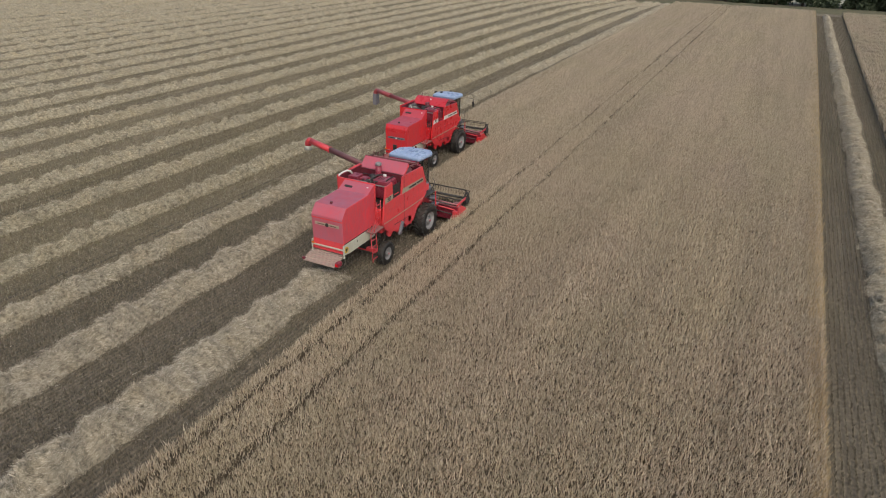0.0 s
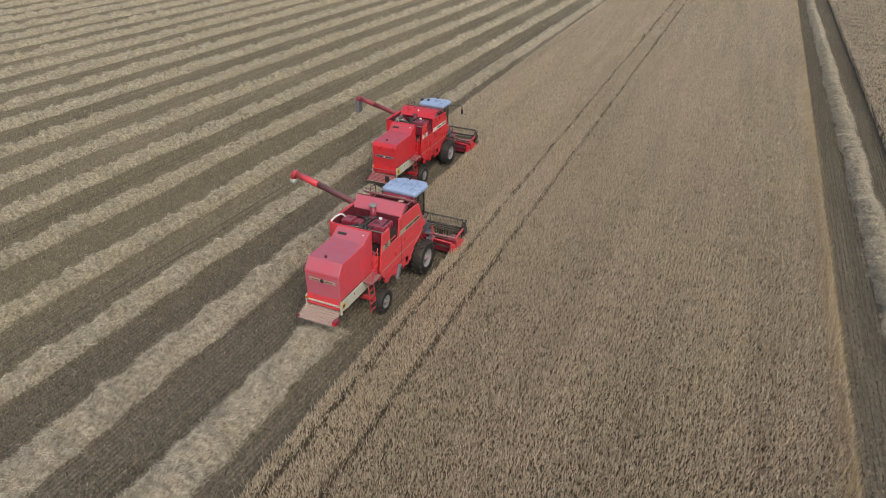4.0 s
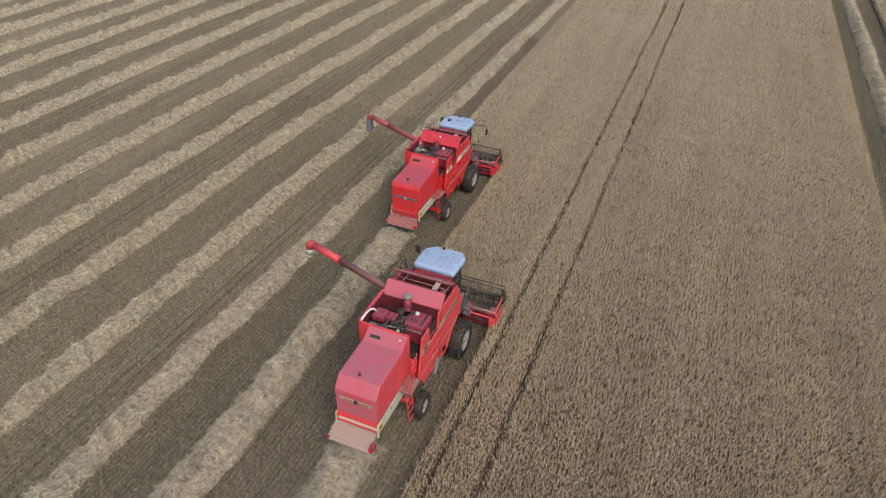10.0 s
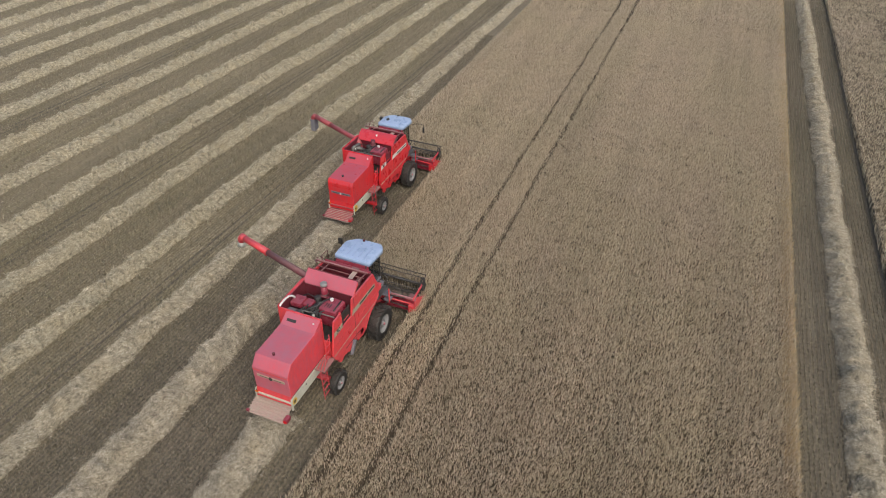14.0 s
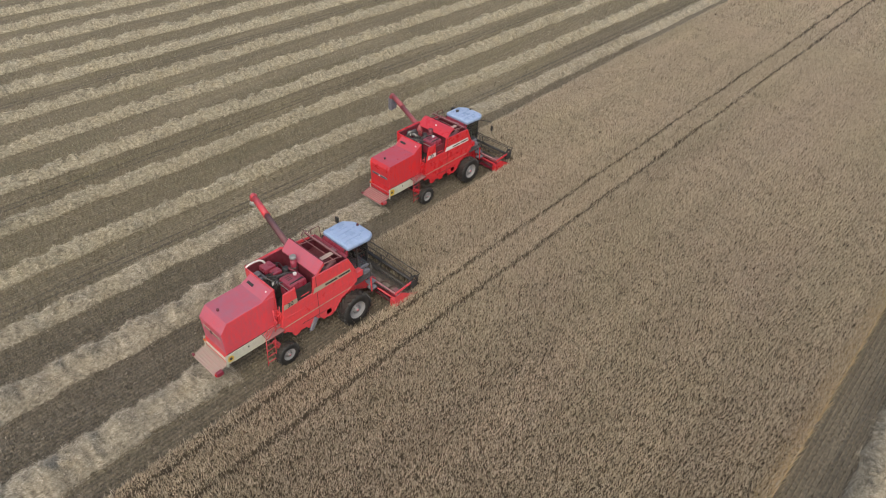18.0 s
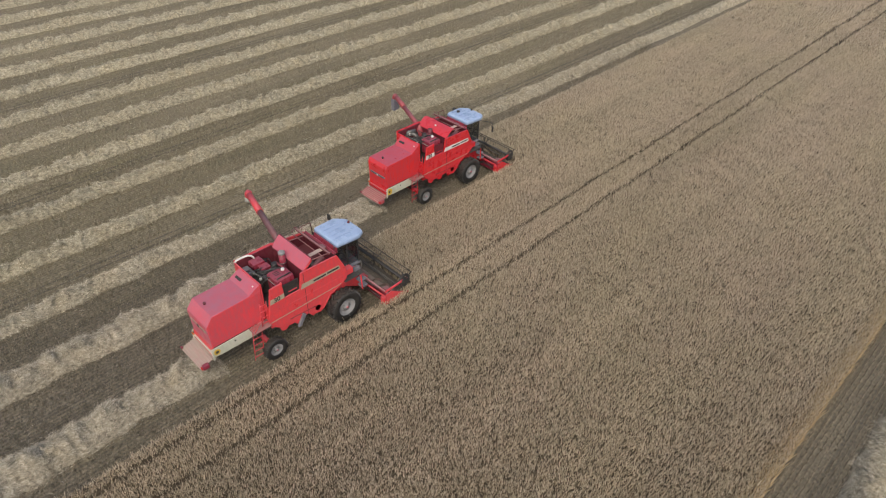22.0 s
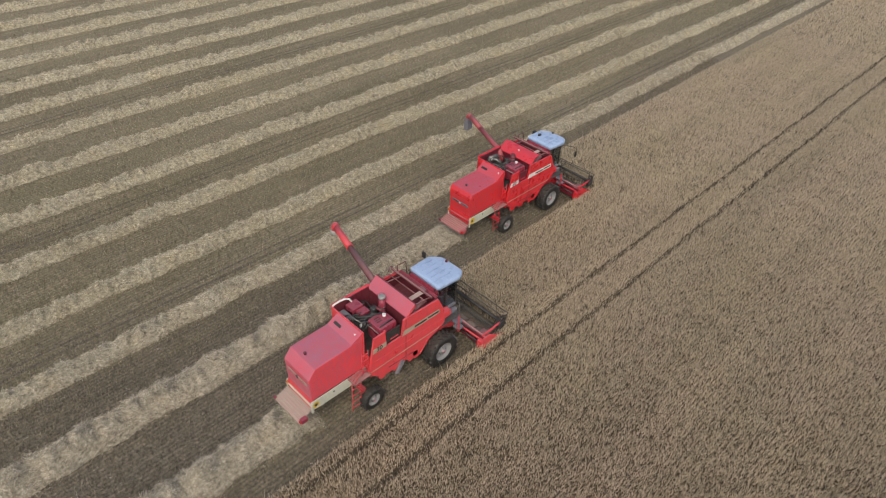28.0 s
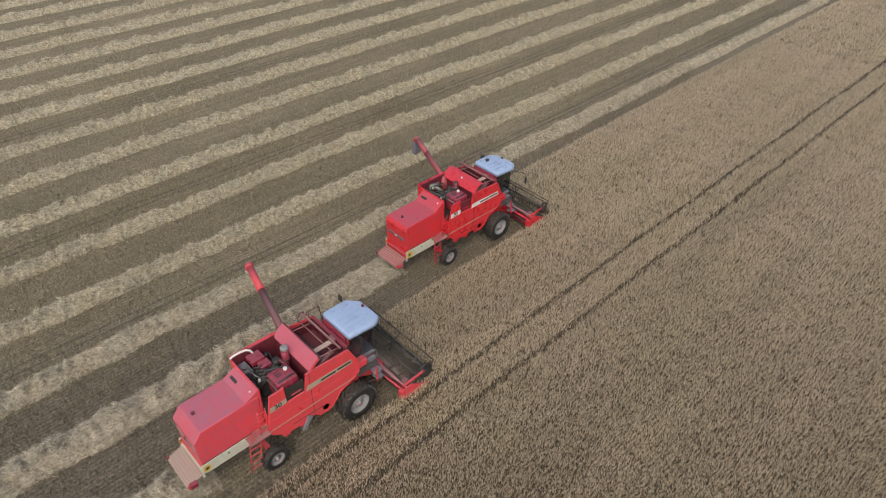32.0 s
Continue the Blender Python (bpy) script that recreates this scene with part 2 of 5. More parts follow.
EARS = material("ripe ears", blades(((0.0, (0.33, 0.262, 0.178)), (0.3, (0.485, 0.400, 0.284)), (0.65, (0.66, 0.565, 0.415)), (1.0, (0.82, 0.718, 0.55)))), 0.7)
# dark brown sheet: the shade between the ears is put into its colour
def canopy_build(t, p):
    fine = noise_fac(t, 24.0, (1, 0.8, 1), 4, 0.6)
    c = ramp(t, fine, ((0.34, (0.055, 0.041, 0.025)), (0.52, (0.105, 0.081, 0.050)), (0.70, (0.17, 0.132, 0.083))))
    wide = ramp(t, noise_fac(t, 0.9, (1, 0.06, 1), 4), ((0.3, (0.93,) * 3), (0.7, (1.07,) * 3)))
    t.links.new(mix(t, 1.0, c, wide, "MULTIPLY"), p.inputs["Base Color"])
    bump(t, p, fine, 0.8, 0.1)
CANOPY = material("crop below the ears, shade in its colour", canopy_build, 0.9)
STALKS = material("standing stalks at the cut edge", blades(((0.0, (0.45, 0.33, 0.175)), (0.5, (0.62, 0.475, 0.275)), (1.0, (0.72, 0.58, 0.37)))), 0.7)
TUFTS = material("cut stubble stalks", blades(((0.0, (0.157, 0.133, 0.085)), (0.6, (0.278, 0.239, 0.156)), (0.92, (0.378, 0.328, 0.224)), (1.0, (0.47, 0.415, 0.30))), aged=True), 0.8)


def clump_shade(t, c):
    """Light and shade of the straw clumps, put into the colour as dull and pale blotches."""
    tone = ramp(t, noise_fac(t, 3.4, (0.6, 1.3, 1), 3, 0.6), ((0.34, (0.73, 0.725, 0.72)), (0.5, (0.97,) * 3), (0.68, (1.14, 1.14, 1.15))))
    return mix(t, 1.0, c, tone, "MULTIPLY")


def straw_build(t, p):
    c = ramp(t, island(t), ((0.0, (0.21, 0.172, 0.112)), (0.35, (0.42, 0.357, 0.25)), (0.8, (0.64, 0.56, 0.41)), (1.0, (0.82, 0.745, 0.58))))
    tint = ramp(t, noise_fac(t, 0.9, detail=4), ((0.35, (0.99, 1.02, 1.02)), (0.58, (1.03, 1.04, 1.0)), (0.80, (1.05, 1.02, 0.90))))
    c = clump_shade(t, mix(t, 1.0, c, tint, "MULTIPLY"))
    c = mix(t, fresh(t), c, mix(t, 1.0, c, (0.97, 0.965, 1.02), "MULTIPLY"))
    t.links.new(c, p.inputs["Base Color"])
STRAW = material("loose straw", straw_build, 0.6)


def mound_build(t, p):
    f = noise_fac(t, 9.0, (1, 0.7, 1), 8, 0.72)
    tint = ramp(t, noise_fac(t, 0.9, detail=4), ((0.35, (0.99, 1.02, 1.02)), (0.58, (1.03, 1.04, 1.0)), (0.80, (1.05, 1.02, 0.90))))
    # low spots of the bump go dark: shade in the pits, done in colour
    c = ramp(t, f, ((0.32, (0.11, 0.09, 0.058)), (0.5, (0.36, 0.309, 0.215)), (0.70, (0.64, 0.56, 0.415))))
    c = clump_shade(t, mix(t, 1.0, c, tint, "MULTIPLY"))
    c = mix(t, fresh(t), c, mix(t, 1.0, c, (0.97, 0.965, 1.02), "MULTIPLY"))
    t.links.new(c, p.inputs["Base Color"])
    bump(t, p, f, 0.9, 0.12)
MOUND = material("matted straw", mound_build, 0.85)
# greens lightened towards grey, with the distance haze in the colour
LEAF = material("summer leaves paled by haze", blades(((0.0, (0.05, 0.072, 0.04)), (0.6, (0.095, 0.125, 0.07)), (1.0, (0.14, 0.17, 0.10)))), 0.6)
BARK = material("bark", plain((0.07, 0.05, 0.035), (0.12, 0.095, 0.07), 8), 0.9)
TRACK = material("bare soil in wheel ruts", plain((0.085, 0.070, 0.050), (0.16, 0.132, 0.093), 5, 0.5), 0.95)
GRASS = material("rough dry grass", plain((0.085, 0.085, 0.045), (0.16, 0.145, 0.08), 1.2), 0.95)
FAR_FIELD = material("pale far fields", plain((0.36, 0.33, 0.25), (0.27, 0.27, 0.19), 0.02, 0), 0.95)

# ---- mesh helpers ----
def part(name, bm, material, parent, label=""):
    me = bpy.data.meshes.new(name)
    bm.to_mesh(me)
    bm.free()
    me.materials.append(material)
    ob = new(name, me)
    ob.parent = parent
    return tagged(ob, label)


def box(x0, x1, y0, y1, z0, z1, bevel=0.0, bm=None):
    own = bmesh.new()
    bmesh.ops.create_cube(own, size=1, matrix=Matrix.Diagonal((x1 - x0, y1 - y0, z1 - z0, 1)))
    if bevel:
        bmesh.ops.bevel(own, geom=own.edges[:], offset=bevel, segments=2, affect="EDGES", profile=0.6)
    m = Matrix.Translation(((x0 + x1) / 2, (y0 + y1) / 2, (z0 + z1) / 2))
    bmesh.ops.transform(own, matrix=m, verts=own.verts)
    return join(bm, own)


def join(bm, own):
    if bm is None:
        return own
    me = bpy.data.meshes.new("joined")
    own.to_mesh(me)
    own.free()
    bm.from_mesh(me)
    bpy.data.meshes.remove(me)
    return bm


def prism(profile, x0, x1, bevel=0.0, bm=None):
    """A sheet or block whose outline (y, z) is drawn from the side, from x0 to x1."""
    own = bmesh.new()
    a = [own.verts.new((x0, y, z)) for y, z in profile]
    b = [own.verts.new((x1, y, z)) for y, z in profile]
    n = len(profile)
    caps = [own.faces.new(a), own.faces.new(b[::-1])]
    for i in range(n):
        own.faces.new((a[i], b[i], b[(i + 1) % n], a[(i + 1) % n]))
    bmesh.ops.recalc_face_normals(own, faces=own.faces[:])
    if bevel:
        bmesh.ops.bevel(own, geom=own.edges[:], offset=bevel, segments=2, affect="EDGES", profile=0.6)
    bmesh.ops.triangulate(own, faces=[f for f in own.faces if len(f.verts) > 4])
    return join(bm, own)


def tube(points, r, n=10, bm=None, ends=True):
    """A round bar through the points; r is one radius or one for each point."""
    own = bmesh.new()
    pts = [Vector(p) for p in points]
    rs = r if isinstance(r, (list, tuple)) else [r] * len(pts)
    rings = []
    side = None
    for i, p in enumerate(pts):
        d = (pts[min(i + 1, len(pts) - 1)] - pts[max(i - 1, 0)]).normalized()
        if side is None:
            side = d.orthogonal().normalized()
        side = (side - d * side.dot(d)).normalized()
        up = d.cross(side)
        rings.append([own.verts.new(p + (side * math.cos(a) + up * math.sin(a)) * rs[i]) for a in (2 * math.pi * k / n for k in range(n))])
    for a, b in zip(rings, rings[1:]):
        for k in range(n):
            own.faces.new((a[k], a[(k + 1) % n], b[(k + 1) % n], b[k])).smooth = True
    if ends:
        own.faces.new(rings[0][::-1])
        own.faces.new(rings[-1])
    return join(bm, own)


def lathe(profile, n=32, bm=None):
    """Turns an outline (radius, x) about the x axis."""
    own = bmesh.new()
    rings = [[own.verts.new((x, r * math.cos(2 * math.pi * k / n), r * math.sin(2 * math.pi * k / n))) for k in range(n)] for r, x in profile]
    for a, b in zip(rings, rings[1:]):
        for k in range(n):
            own.faces.new((a[k], b[k], b[(k + 1) % n], a[(k + 1) % n])).smooth = True
    bmesh.ops.recalc_face_normals(own, faces=own.faces[:])
    return join(bm, own)


def text_mesh(name, words, size, m, mat, parent, label=""):
    cu = bpy.data.curves.new(name, "FONT")
    cu.body, cu.size, cu.align_x, cu.align_y, cu.extrude = words, size, "CENTER", "CENTER", 0.003
    cu.offset = 0.006
    ob = bpy.data.objects.new(name, cu)
    scene.collection.objects.link(ob)
    me = bpy.data.meshes.new_from_object(ob.evaluated_get(bpy.context.evaluated_depsgraph_get()))
    bpy.data.objects.remove(ob)
    me.transform(m)
    me.materials.clear()
    me.materials.append(mat)
    done = new(name, me)
    done.parent = parent
    return tagged(done, label)


def sheet_mesh(name, verts, faces, mat, smooth=False):
    """A mesh from arrays: verts n x 3, faces m x 3 or m x 4."""
    verts, faces = np.asarray(verts, np.float32), np.asarray(faces, np.int32)
    me = bpy.data.meshes.new(name)
    k = faces.shape[1]
    me.vertices.add(len(verts))
    me.vertices.foreach_set("co", verts.ravel())
    me.loops.add(faces.size)
    me.loops.foreach_set("vertex_index", faces.ravel())
    me.polygons.add(len(faces))
    me.polygons.foreach_set("loop_start", np.arange(0, faces.size, k, dtype=np.int32))
    me.polygons.foreach_set("use_smooth", np.full(len(faces), smooth))
    me.materials.append(mat)
    me.update(calc_edges=True)
    return me


rng = np.random.default_rng(7)


def wave_noise(x, y, size, seed):
    """Smooth noise of about -1 to 1 on the plane, made of lattice values of that size."""
    g = np.random.default_rng(seed).uniform(-1, 1, (64, 256))
    u, v = x / size + 1000, y / size + 1000
    i, j = np.floor(u).astype(int), np.floor(v).astype(int)
    f, h = u - i, v - j
    f, h = f * f * (3 - 2 * f), h * h * (3 - 2 * h)
    def at(a, b):
        return g[a % 64, b % 256]
    return (at(i, j) * (1 - f) + at(i + 1, j) * f) * (1 - h) + (at(i, j + 1) * (1 - f) + at(i + 1, j + 1) * f) * h


def spikes(base, lean, width, height, seed):
    """Slim upright wedges on the base points (n x 3): ears and stalks. Returns verts and triangles."""
    r = np.random.default_rng(seed)
    n = len(base)
    a = r.uniform(0, 2 * math.pi, n)
    w = np.stack([np.cos(a), np.sin(a), np.zeros(n)], 1) * (width * r.uniform(0.6, 1.3, n))[:, None] / 2
    top = np.concatenate([lean, np.ones((n, 1))], 1) * (height * r.uniform(0.7, 1.3, n))[:, None]
    v = np.stack([base + top * 0.18 + w, base + top * 0.10 - w, base + top], 1).reshape(-1, 3)
    return v, np.arange(3 * n).reshape(-1, 3)


def slivers(base, way, width, seed):
    """Thin straws: one long triangle each, from base along way."""
    r = np.random.default_rng(seed)
    n = len(base)
    side = np.cross(way, r.normal(size=(n, 3)))
    side *= (width / 2 / np.maximum(np.linalg.norm(side, axis=1), 1e-6))[:, None]
    v = np.stack([base - side, base + side, base + way], 1).reshape(-1, 3)
    return v, np.arange(3 * n).reshape(-1, 3)

# ---- the field ----
PITCH = 4.0            # one cutting width between neighbouring windrows
ROW0 = -0.55            # the near harvester's own windrow
CUT_X = 1.92             # edge of the standing crop beside the near harvester
RIGHT_X = 18.38         # far edge of the standing strip
NEAR_FRONT, FAR_FRONT = 3.38, 15.70   # where the two cutter bars have got to
FIELD_END = 118.0


def bend(y, drift=0.035, swing=4.0):
    """How far the older rows drift and, near the headland, swing to the right."""
    y = np.asarray(y, float)
    return drift * np.maximum(y, -20) + np.clip((y - 90) / 30, 0, 2) ** 2 * swing


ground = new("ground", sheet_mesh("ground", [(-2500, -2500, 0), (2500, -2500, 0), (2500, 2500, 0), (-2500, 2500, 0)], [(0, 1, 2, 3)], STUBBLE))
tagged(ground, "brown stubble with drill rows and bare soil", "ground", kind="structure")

# far verge and fields behind the headland
far = new("far_field", sheet_mesh("far_field", [(-600, 136, 0.05), (700, 136, 0.05), (1500, 1400, 0.05), (-1500, 1400, 0.05)], [(0, 1, 2, 3)], FAR_FIELD))
tagged(far, "pale harvested fields in the distance", "field", kind="structure")
vx, vy = np.meshgrid(np.arange(-120, 121, 1.5), np.linspace(FIELD_END + 2, 130, 9))
vz = 0.12 + 0.18 * wave_noise(vx, vy, 3.0, 5) ** 2
vz[0] = -0.02
nv = vx.shape[1]
quads = [(r * nv + c, r * nv + c + 1, (r + 1) * nv + c + 1, (r + 1) * nv + c) for r in range(8) for c in range(nv - 1)]
verge = new("grass_verge", sheet_mesh("grass_verge", np.stack([vx, vy, vz], -1).reshape(-1, 3), quads, GRASS, True))
tagged(verge, "rough dry grass verge along the headland", "grass", kind="stuff")


def crop_area(name, x0, x1, y0, y1, label, gaps=()):
    """Canopy of a standing block, a little under its ears, coloured dark as the shade there, with wheel gaps left open.
    """
    cols = [(x0, 0.0)]
    cuts = [x0] + [e for g in gaps for e in (g - 0.07, g + 0.07)] + [x1]
    for k, (p, q) in enumerate(zip(cuts[::2], cuts[1::2])):
        if k:
            cols += [(cuts[2 * k - 1] + 0.01, 0.30), (p - 0.01, 0.30)]
        cols += [(u, 1.0) for u in np.linspace(p, q, max(2, int((q - p) / 0.45) + 1))]
    cols.append((x1, 0.0))
    rows = [(y0, 0.0)] + [(v, 1.0) for v in np.linspace(y0, y1, int((y1 - y0) / 0.6) + 1)]
    gx, gy = np.meshgrid([p for p, q in cols], [p for p, q in rows])
    level = np.outer([q for p, q in rows], [q for p, q in cols])
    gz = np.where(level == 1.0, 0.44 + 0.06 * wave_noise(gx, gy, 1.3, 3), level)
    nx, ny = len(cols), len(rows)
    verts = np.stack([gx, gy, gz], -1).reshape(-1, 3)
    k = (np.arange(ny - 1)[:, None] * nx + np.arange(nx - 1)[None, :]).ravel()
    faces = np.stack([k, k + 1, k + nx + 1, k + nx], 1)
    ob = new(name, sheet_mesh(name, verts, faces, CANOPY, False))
    return tagged(ob, label, "crop", kind="stuff")


TRAMS = (2.50, 4.08)
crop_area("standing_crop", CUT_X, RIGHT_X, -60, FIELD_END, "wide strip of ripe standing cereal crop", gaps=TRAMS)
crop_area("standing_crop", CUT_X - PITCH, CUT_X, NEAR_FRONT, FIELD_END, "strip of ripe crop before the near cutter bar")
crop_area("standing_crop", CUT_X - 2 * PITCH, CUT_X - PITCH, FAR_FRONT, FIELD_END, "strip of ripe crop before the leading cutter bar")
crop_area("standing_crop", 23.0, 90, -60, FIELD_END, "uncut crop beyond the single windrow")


def grow(name, zones, mat, label, height, width, z0, row=0.155, seed=1, gaps=(), lean=0.28, jitter=0.045, swell=1.0, clump=0.0, uneven=0.0):
    """Sows ears or stalks in drill rows. zones: x0, x1, y0, y1, plants a square metre, size."""
    r = np.random.default_rng(seed)
    vs, fs, k = [], [], 0
    for x0, x1, y0, y1, density, size in zones:
        n = int((x1 - x0) * (y1 - y0) * density)
        x, y = r.uniform(x0, x1, n), r.uniform(y0, y1, n)
        x = np.round(x / row) * row + r.normal(0, jitter, n)
        keep = (x > x0 - 0.04) & (x < x1 + 0.04)
        if clump:
            tuft = wave_noise(x, y, 0.10, 15) + 0.5 * wave_noise(x, y, 0.19, 16)
            keep &= r.random(n) < 0.68 + clump * tuft * np.clip(1.2 - y / 60, 0.2, 1)
        away = np.clip((y - 15) / 35, 0, 1)      # the wheels pressed the crop flatter farther up the field
        for g in gaps:
            wide = (0.145 + 0.035 * away) * (1.0 + 0.04 * wave_noise(x * 0 + g * 9, y, 0.8, 14))
            keep &= r.random(n) > (0.80 + 0.10 * away) * np.exp(-((x - g + 0.04 * wave_noise(x * 0, y, 3.0, 9)) / wide) ** 4)
        x, y = x[keep], y[keep]
        n = len(x)
        z = z0 + swell * (0.06 * wave_noise(x, y, 1.3, 3) + 0.04 * wave_noise(x, y, 0.5, 6))
        z = z + r.normal(0, 1, n) * uneven * np.clip(1.2 - y / 60, 0.2, 1)
        drift = np.stack([0.02 + 0.04 * wave_noise(x, y, 4.0, 11), 0.03 + 0.04 * wave_noise(x, y, 3.0, 12)], 1)
        tilt = drift + r.normal(0, lean, (n, 2))
        v, f = spikes(np.stack([x, y, z], 1), tilt, width * size, height * size ** 0.5, int(r.integers(1e6)))
        vs.append(v)
        fs.append(f + k)
        k += len(v)
    ob = new(name, sheet_mesh(name, np.concatenate(vs), np.concatenate(fs), mat))
    return tagged(ob, label, "crop", kind="stuff")


grow("crop_ears", [
    (CUT_X, RIGHT_X, -60, -24, 260, 1.8), (CUT_X, 4.6, -24, 20, 90, 0.9), (CUT_X - PITCH, CUT_X, NEAR_FRONT, 9, 150, 0.9),
    (CUT_X, RIGHT_X, -24, 20, 1120, 1.0), (CUT_X, RIGHT_X, 20, 50, 800, 1.2), (CUT_X, RIGHT_X, 50, FIELD_END, 290, 1.8),
    (CUT_X - PITCH, CUT_X, NEAR_FRONT, 20, 1100, 1.0), (CUT_X - PITCH, CUT_X, 20, 50, 850, 1.1), (CUT_X - PITCH, CUT_X, 50, FIELD_END, 290, 1.8),
    (CUT_X - 2 * PITCH, CUT_X - PITCH, FAR_FRONT, 50, 850, 1.1), (CUT_X - 2 * PITCH, CUT_X - PITCH, 50, FIELD_END, 290, 1.8),
    (22.9, 27, -8, 60, 220, 1.15), (27, 60, -8, 60, 60, 1.6), (22.9, 60, -60, -8, 50, 1.7), (22.9, 30, 60, FIELD_END, 130, 1.35), (30, 50, 60, FIELD_END, 25, 1.8)],
    EARS, "nodding ripe ears of the standing crop", 0.20, 0.030, 0.49, seed=21, gaps=TRAMS, lean=0.25, clump=0.20, uneven=0.045)


def edge_stalks(name, x, y0, y1, each, label, seed, along_x=False, deep=0.2, out=0.0, mat=None, tall=0.62):
    """Stalks seen down to the ground along a cut face; deep: how far in they thin out, out: which way they hang."""
    r = np.random.default_rng(seed)
    n = int((y1 - y0) * each)
    y = r.uniform(y0, y1, n)
    off = 0.08 - (deep + 0.08) * r.random(n) ** 1.6
    if out < 0:
        off = -off
    base = np.stack([y, x + off, np.zeros(n)], 1) if along_x else np.stack([x + off, y, np.zeros(n)], 1)
    lean = r.normal(0, 0.13, (n, 2))
    lean[:, 0] += out * r.random(n)
    v, f = spikes(base, lean, np.full(n, 0.04), np.full(n, tall), seed + 1)
    return tagged(new(name, sheet_mesh(name, v, f, mat or STALKS)), label, "crop", kind="stuff")


edge_stalks("edge_stalks", RIGHT_X - 0.10, -20, FIELD_END, 460, "golden stalks along the cut face of the crop", 31, deep=0.42, out=0.05)
edge_stalks("edge_stalks", CUT_X, -26, NEAR_FRONT, 12, "stalks along the fresh cut face", 33, out=-0.2, mat=EARS)
edge_stalks("edge_stalks", CUT_X - PITCH, NEAR_FRONT, FAR_FRONT, 9, "stalks along the cut face between the harvesters", 35, out=-0.2, mat=EARS)
edge_stalks("edge_stalks", NEAR_FRONT, CUT_X - PITCH, CUT_X, 80, "stalks standing before the near cutter bar", 37, True, out=-0.01, mat=EARS)
edge_stalks("edge_stalks", FAR_FRONT, CUT_X - 2 * PITCH, CUT_X - PITCH, 80, "stalks standing before the leading cutter bar", 39, True, out=-0.01, mat=EARS)
edge_stalks("edge_stalks", 22.98, -20, FIELD_END, 24, "stalks along the uncut crop beyond the windrow", 41, out=-0.1, mat=EARS)

# wheel tracks pressed into the stubble between the older windrows
def wheel_track(x, y0, y1, wide, seed, drift):
    y = np.arange(y0, y1, 0.5)
    w = wide * (1 + 0.25 * wave_noise(y * 0, y, 1.3, seed))
    m = x + bend(y, drift) + 0.04 * wave_noise(y * 0, y, 4.0, seed + 1)
    v = np.stack([np.stack([m - w / 2, y, y * 0 + 0.006], 1), np.stack([m + w / 2, y, y * 0 + 0.006], 1)], 1).reshape(-1, 3)
    k = np.arange(len(y) - 1) * 2
    ob = new("wheel_track", sheet_mesh("wheel_track", v, np.stack([k, k + 1, k + 3, k + 2], 1), TRACK))
    return tagged(ob, "dark bare wheel rut in the stubble", "wheel track", kind="structure")


for x, drift in ((-10.1, 0.014), (-18.6, 0.025), (-31.2, 0.028)):
    for d in (-0.22, 0.22):
        wheel_track(x + d, -40, 100, 0.13, 500 + int(-x), drift)

# cut stubble stalks in drill rows
grow("stubble_stalks", [
    (-8, CUT_X, -26, NEAR_FRONT, 260, 1.0), (-8, CUT_X - PITCH, NEAR_FRONT, FAR_FRONT, 230, 1.0), (-22, -8, -18, 20, 170, 1.1),
    (-8, CUT_X - 2 * PITCH, FAR_FRONT, 40, 120, 1.2), (-40, -22, -10, 40, 60, 1.25), (-22, -8, 20, 60, 70, 1.25), (-60, -6, 60, 112, 14, 1.7), (-110, -40, -5, 60, 12, 1.6),
    (-40, -22, 40, 60, 25, 1.5)],
    TUFTS, "short cut stubble stalks in drill rows", 0.13, 0.036, 0.0, row=0.18, seed=51, lean=0.28, jitter=0.045, swell=0.0)

grow("stubble_stalks", [(RIGHT_X + 0.1, 22.8, -12, 30, 260, 1.0), (RIGHT_X + 0.1, 22.8, 30, 60, 150, 1.3), (RIGHT_X + 0.1, 22.8, 60, 115, 70, 1.7)],
    TUFTS, "short cut stubble stalks in straight drill rows", 0.11, 0.036, 0.0, row=0.18, seed=52, lean=0.2, jitter=0.016, swell=0.0)


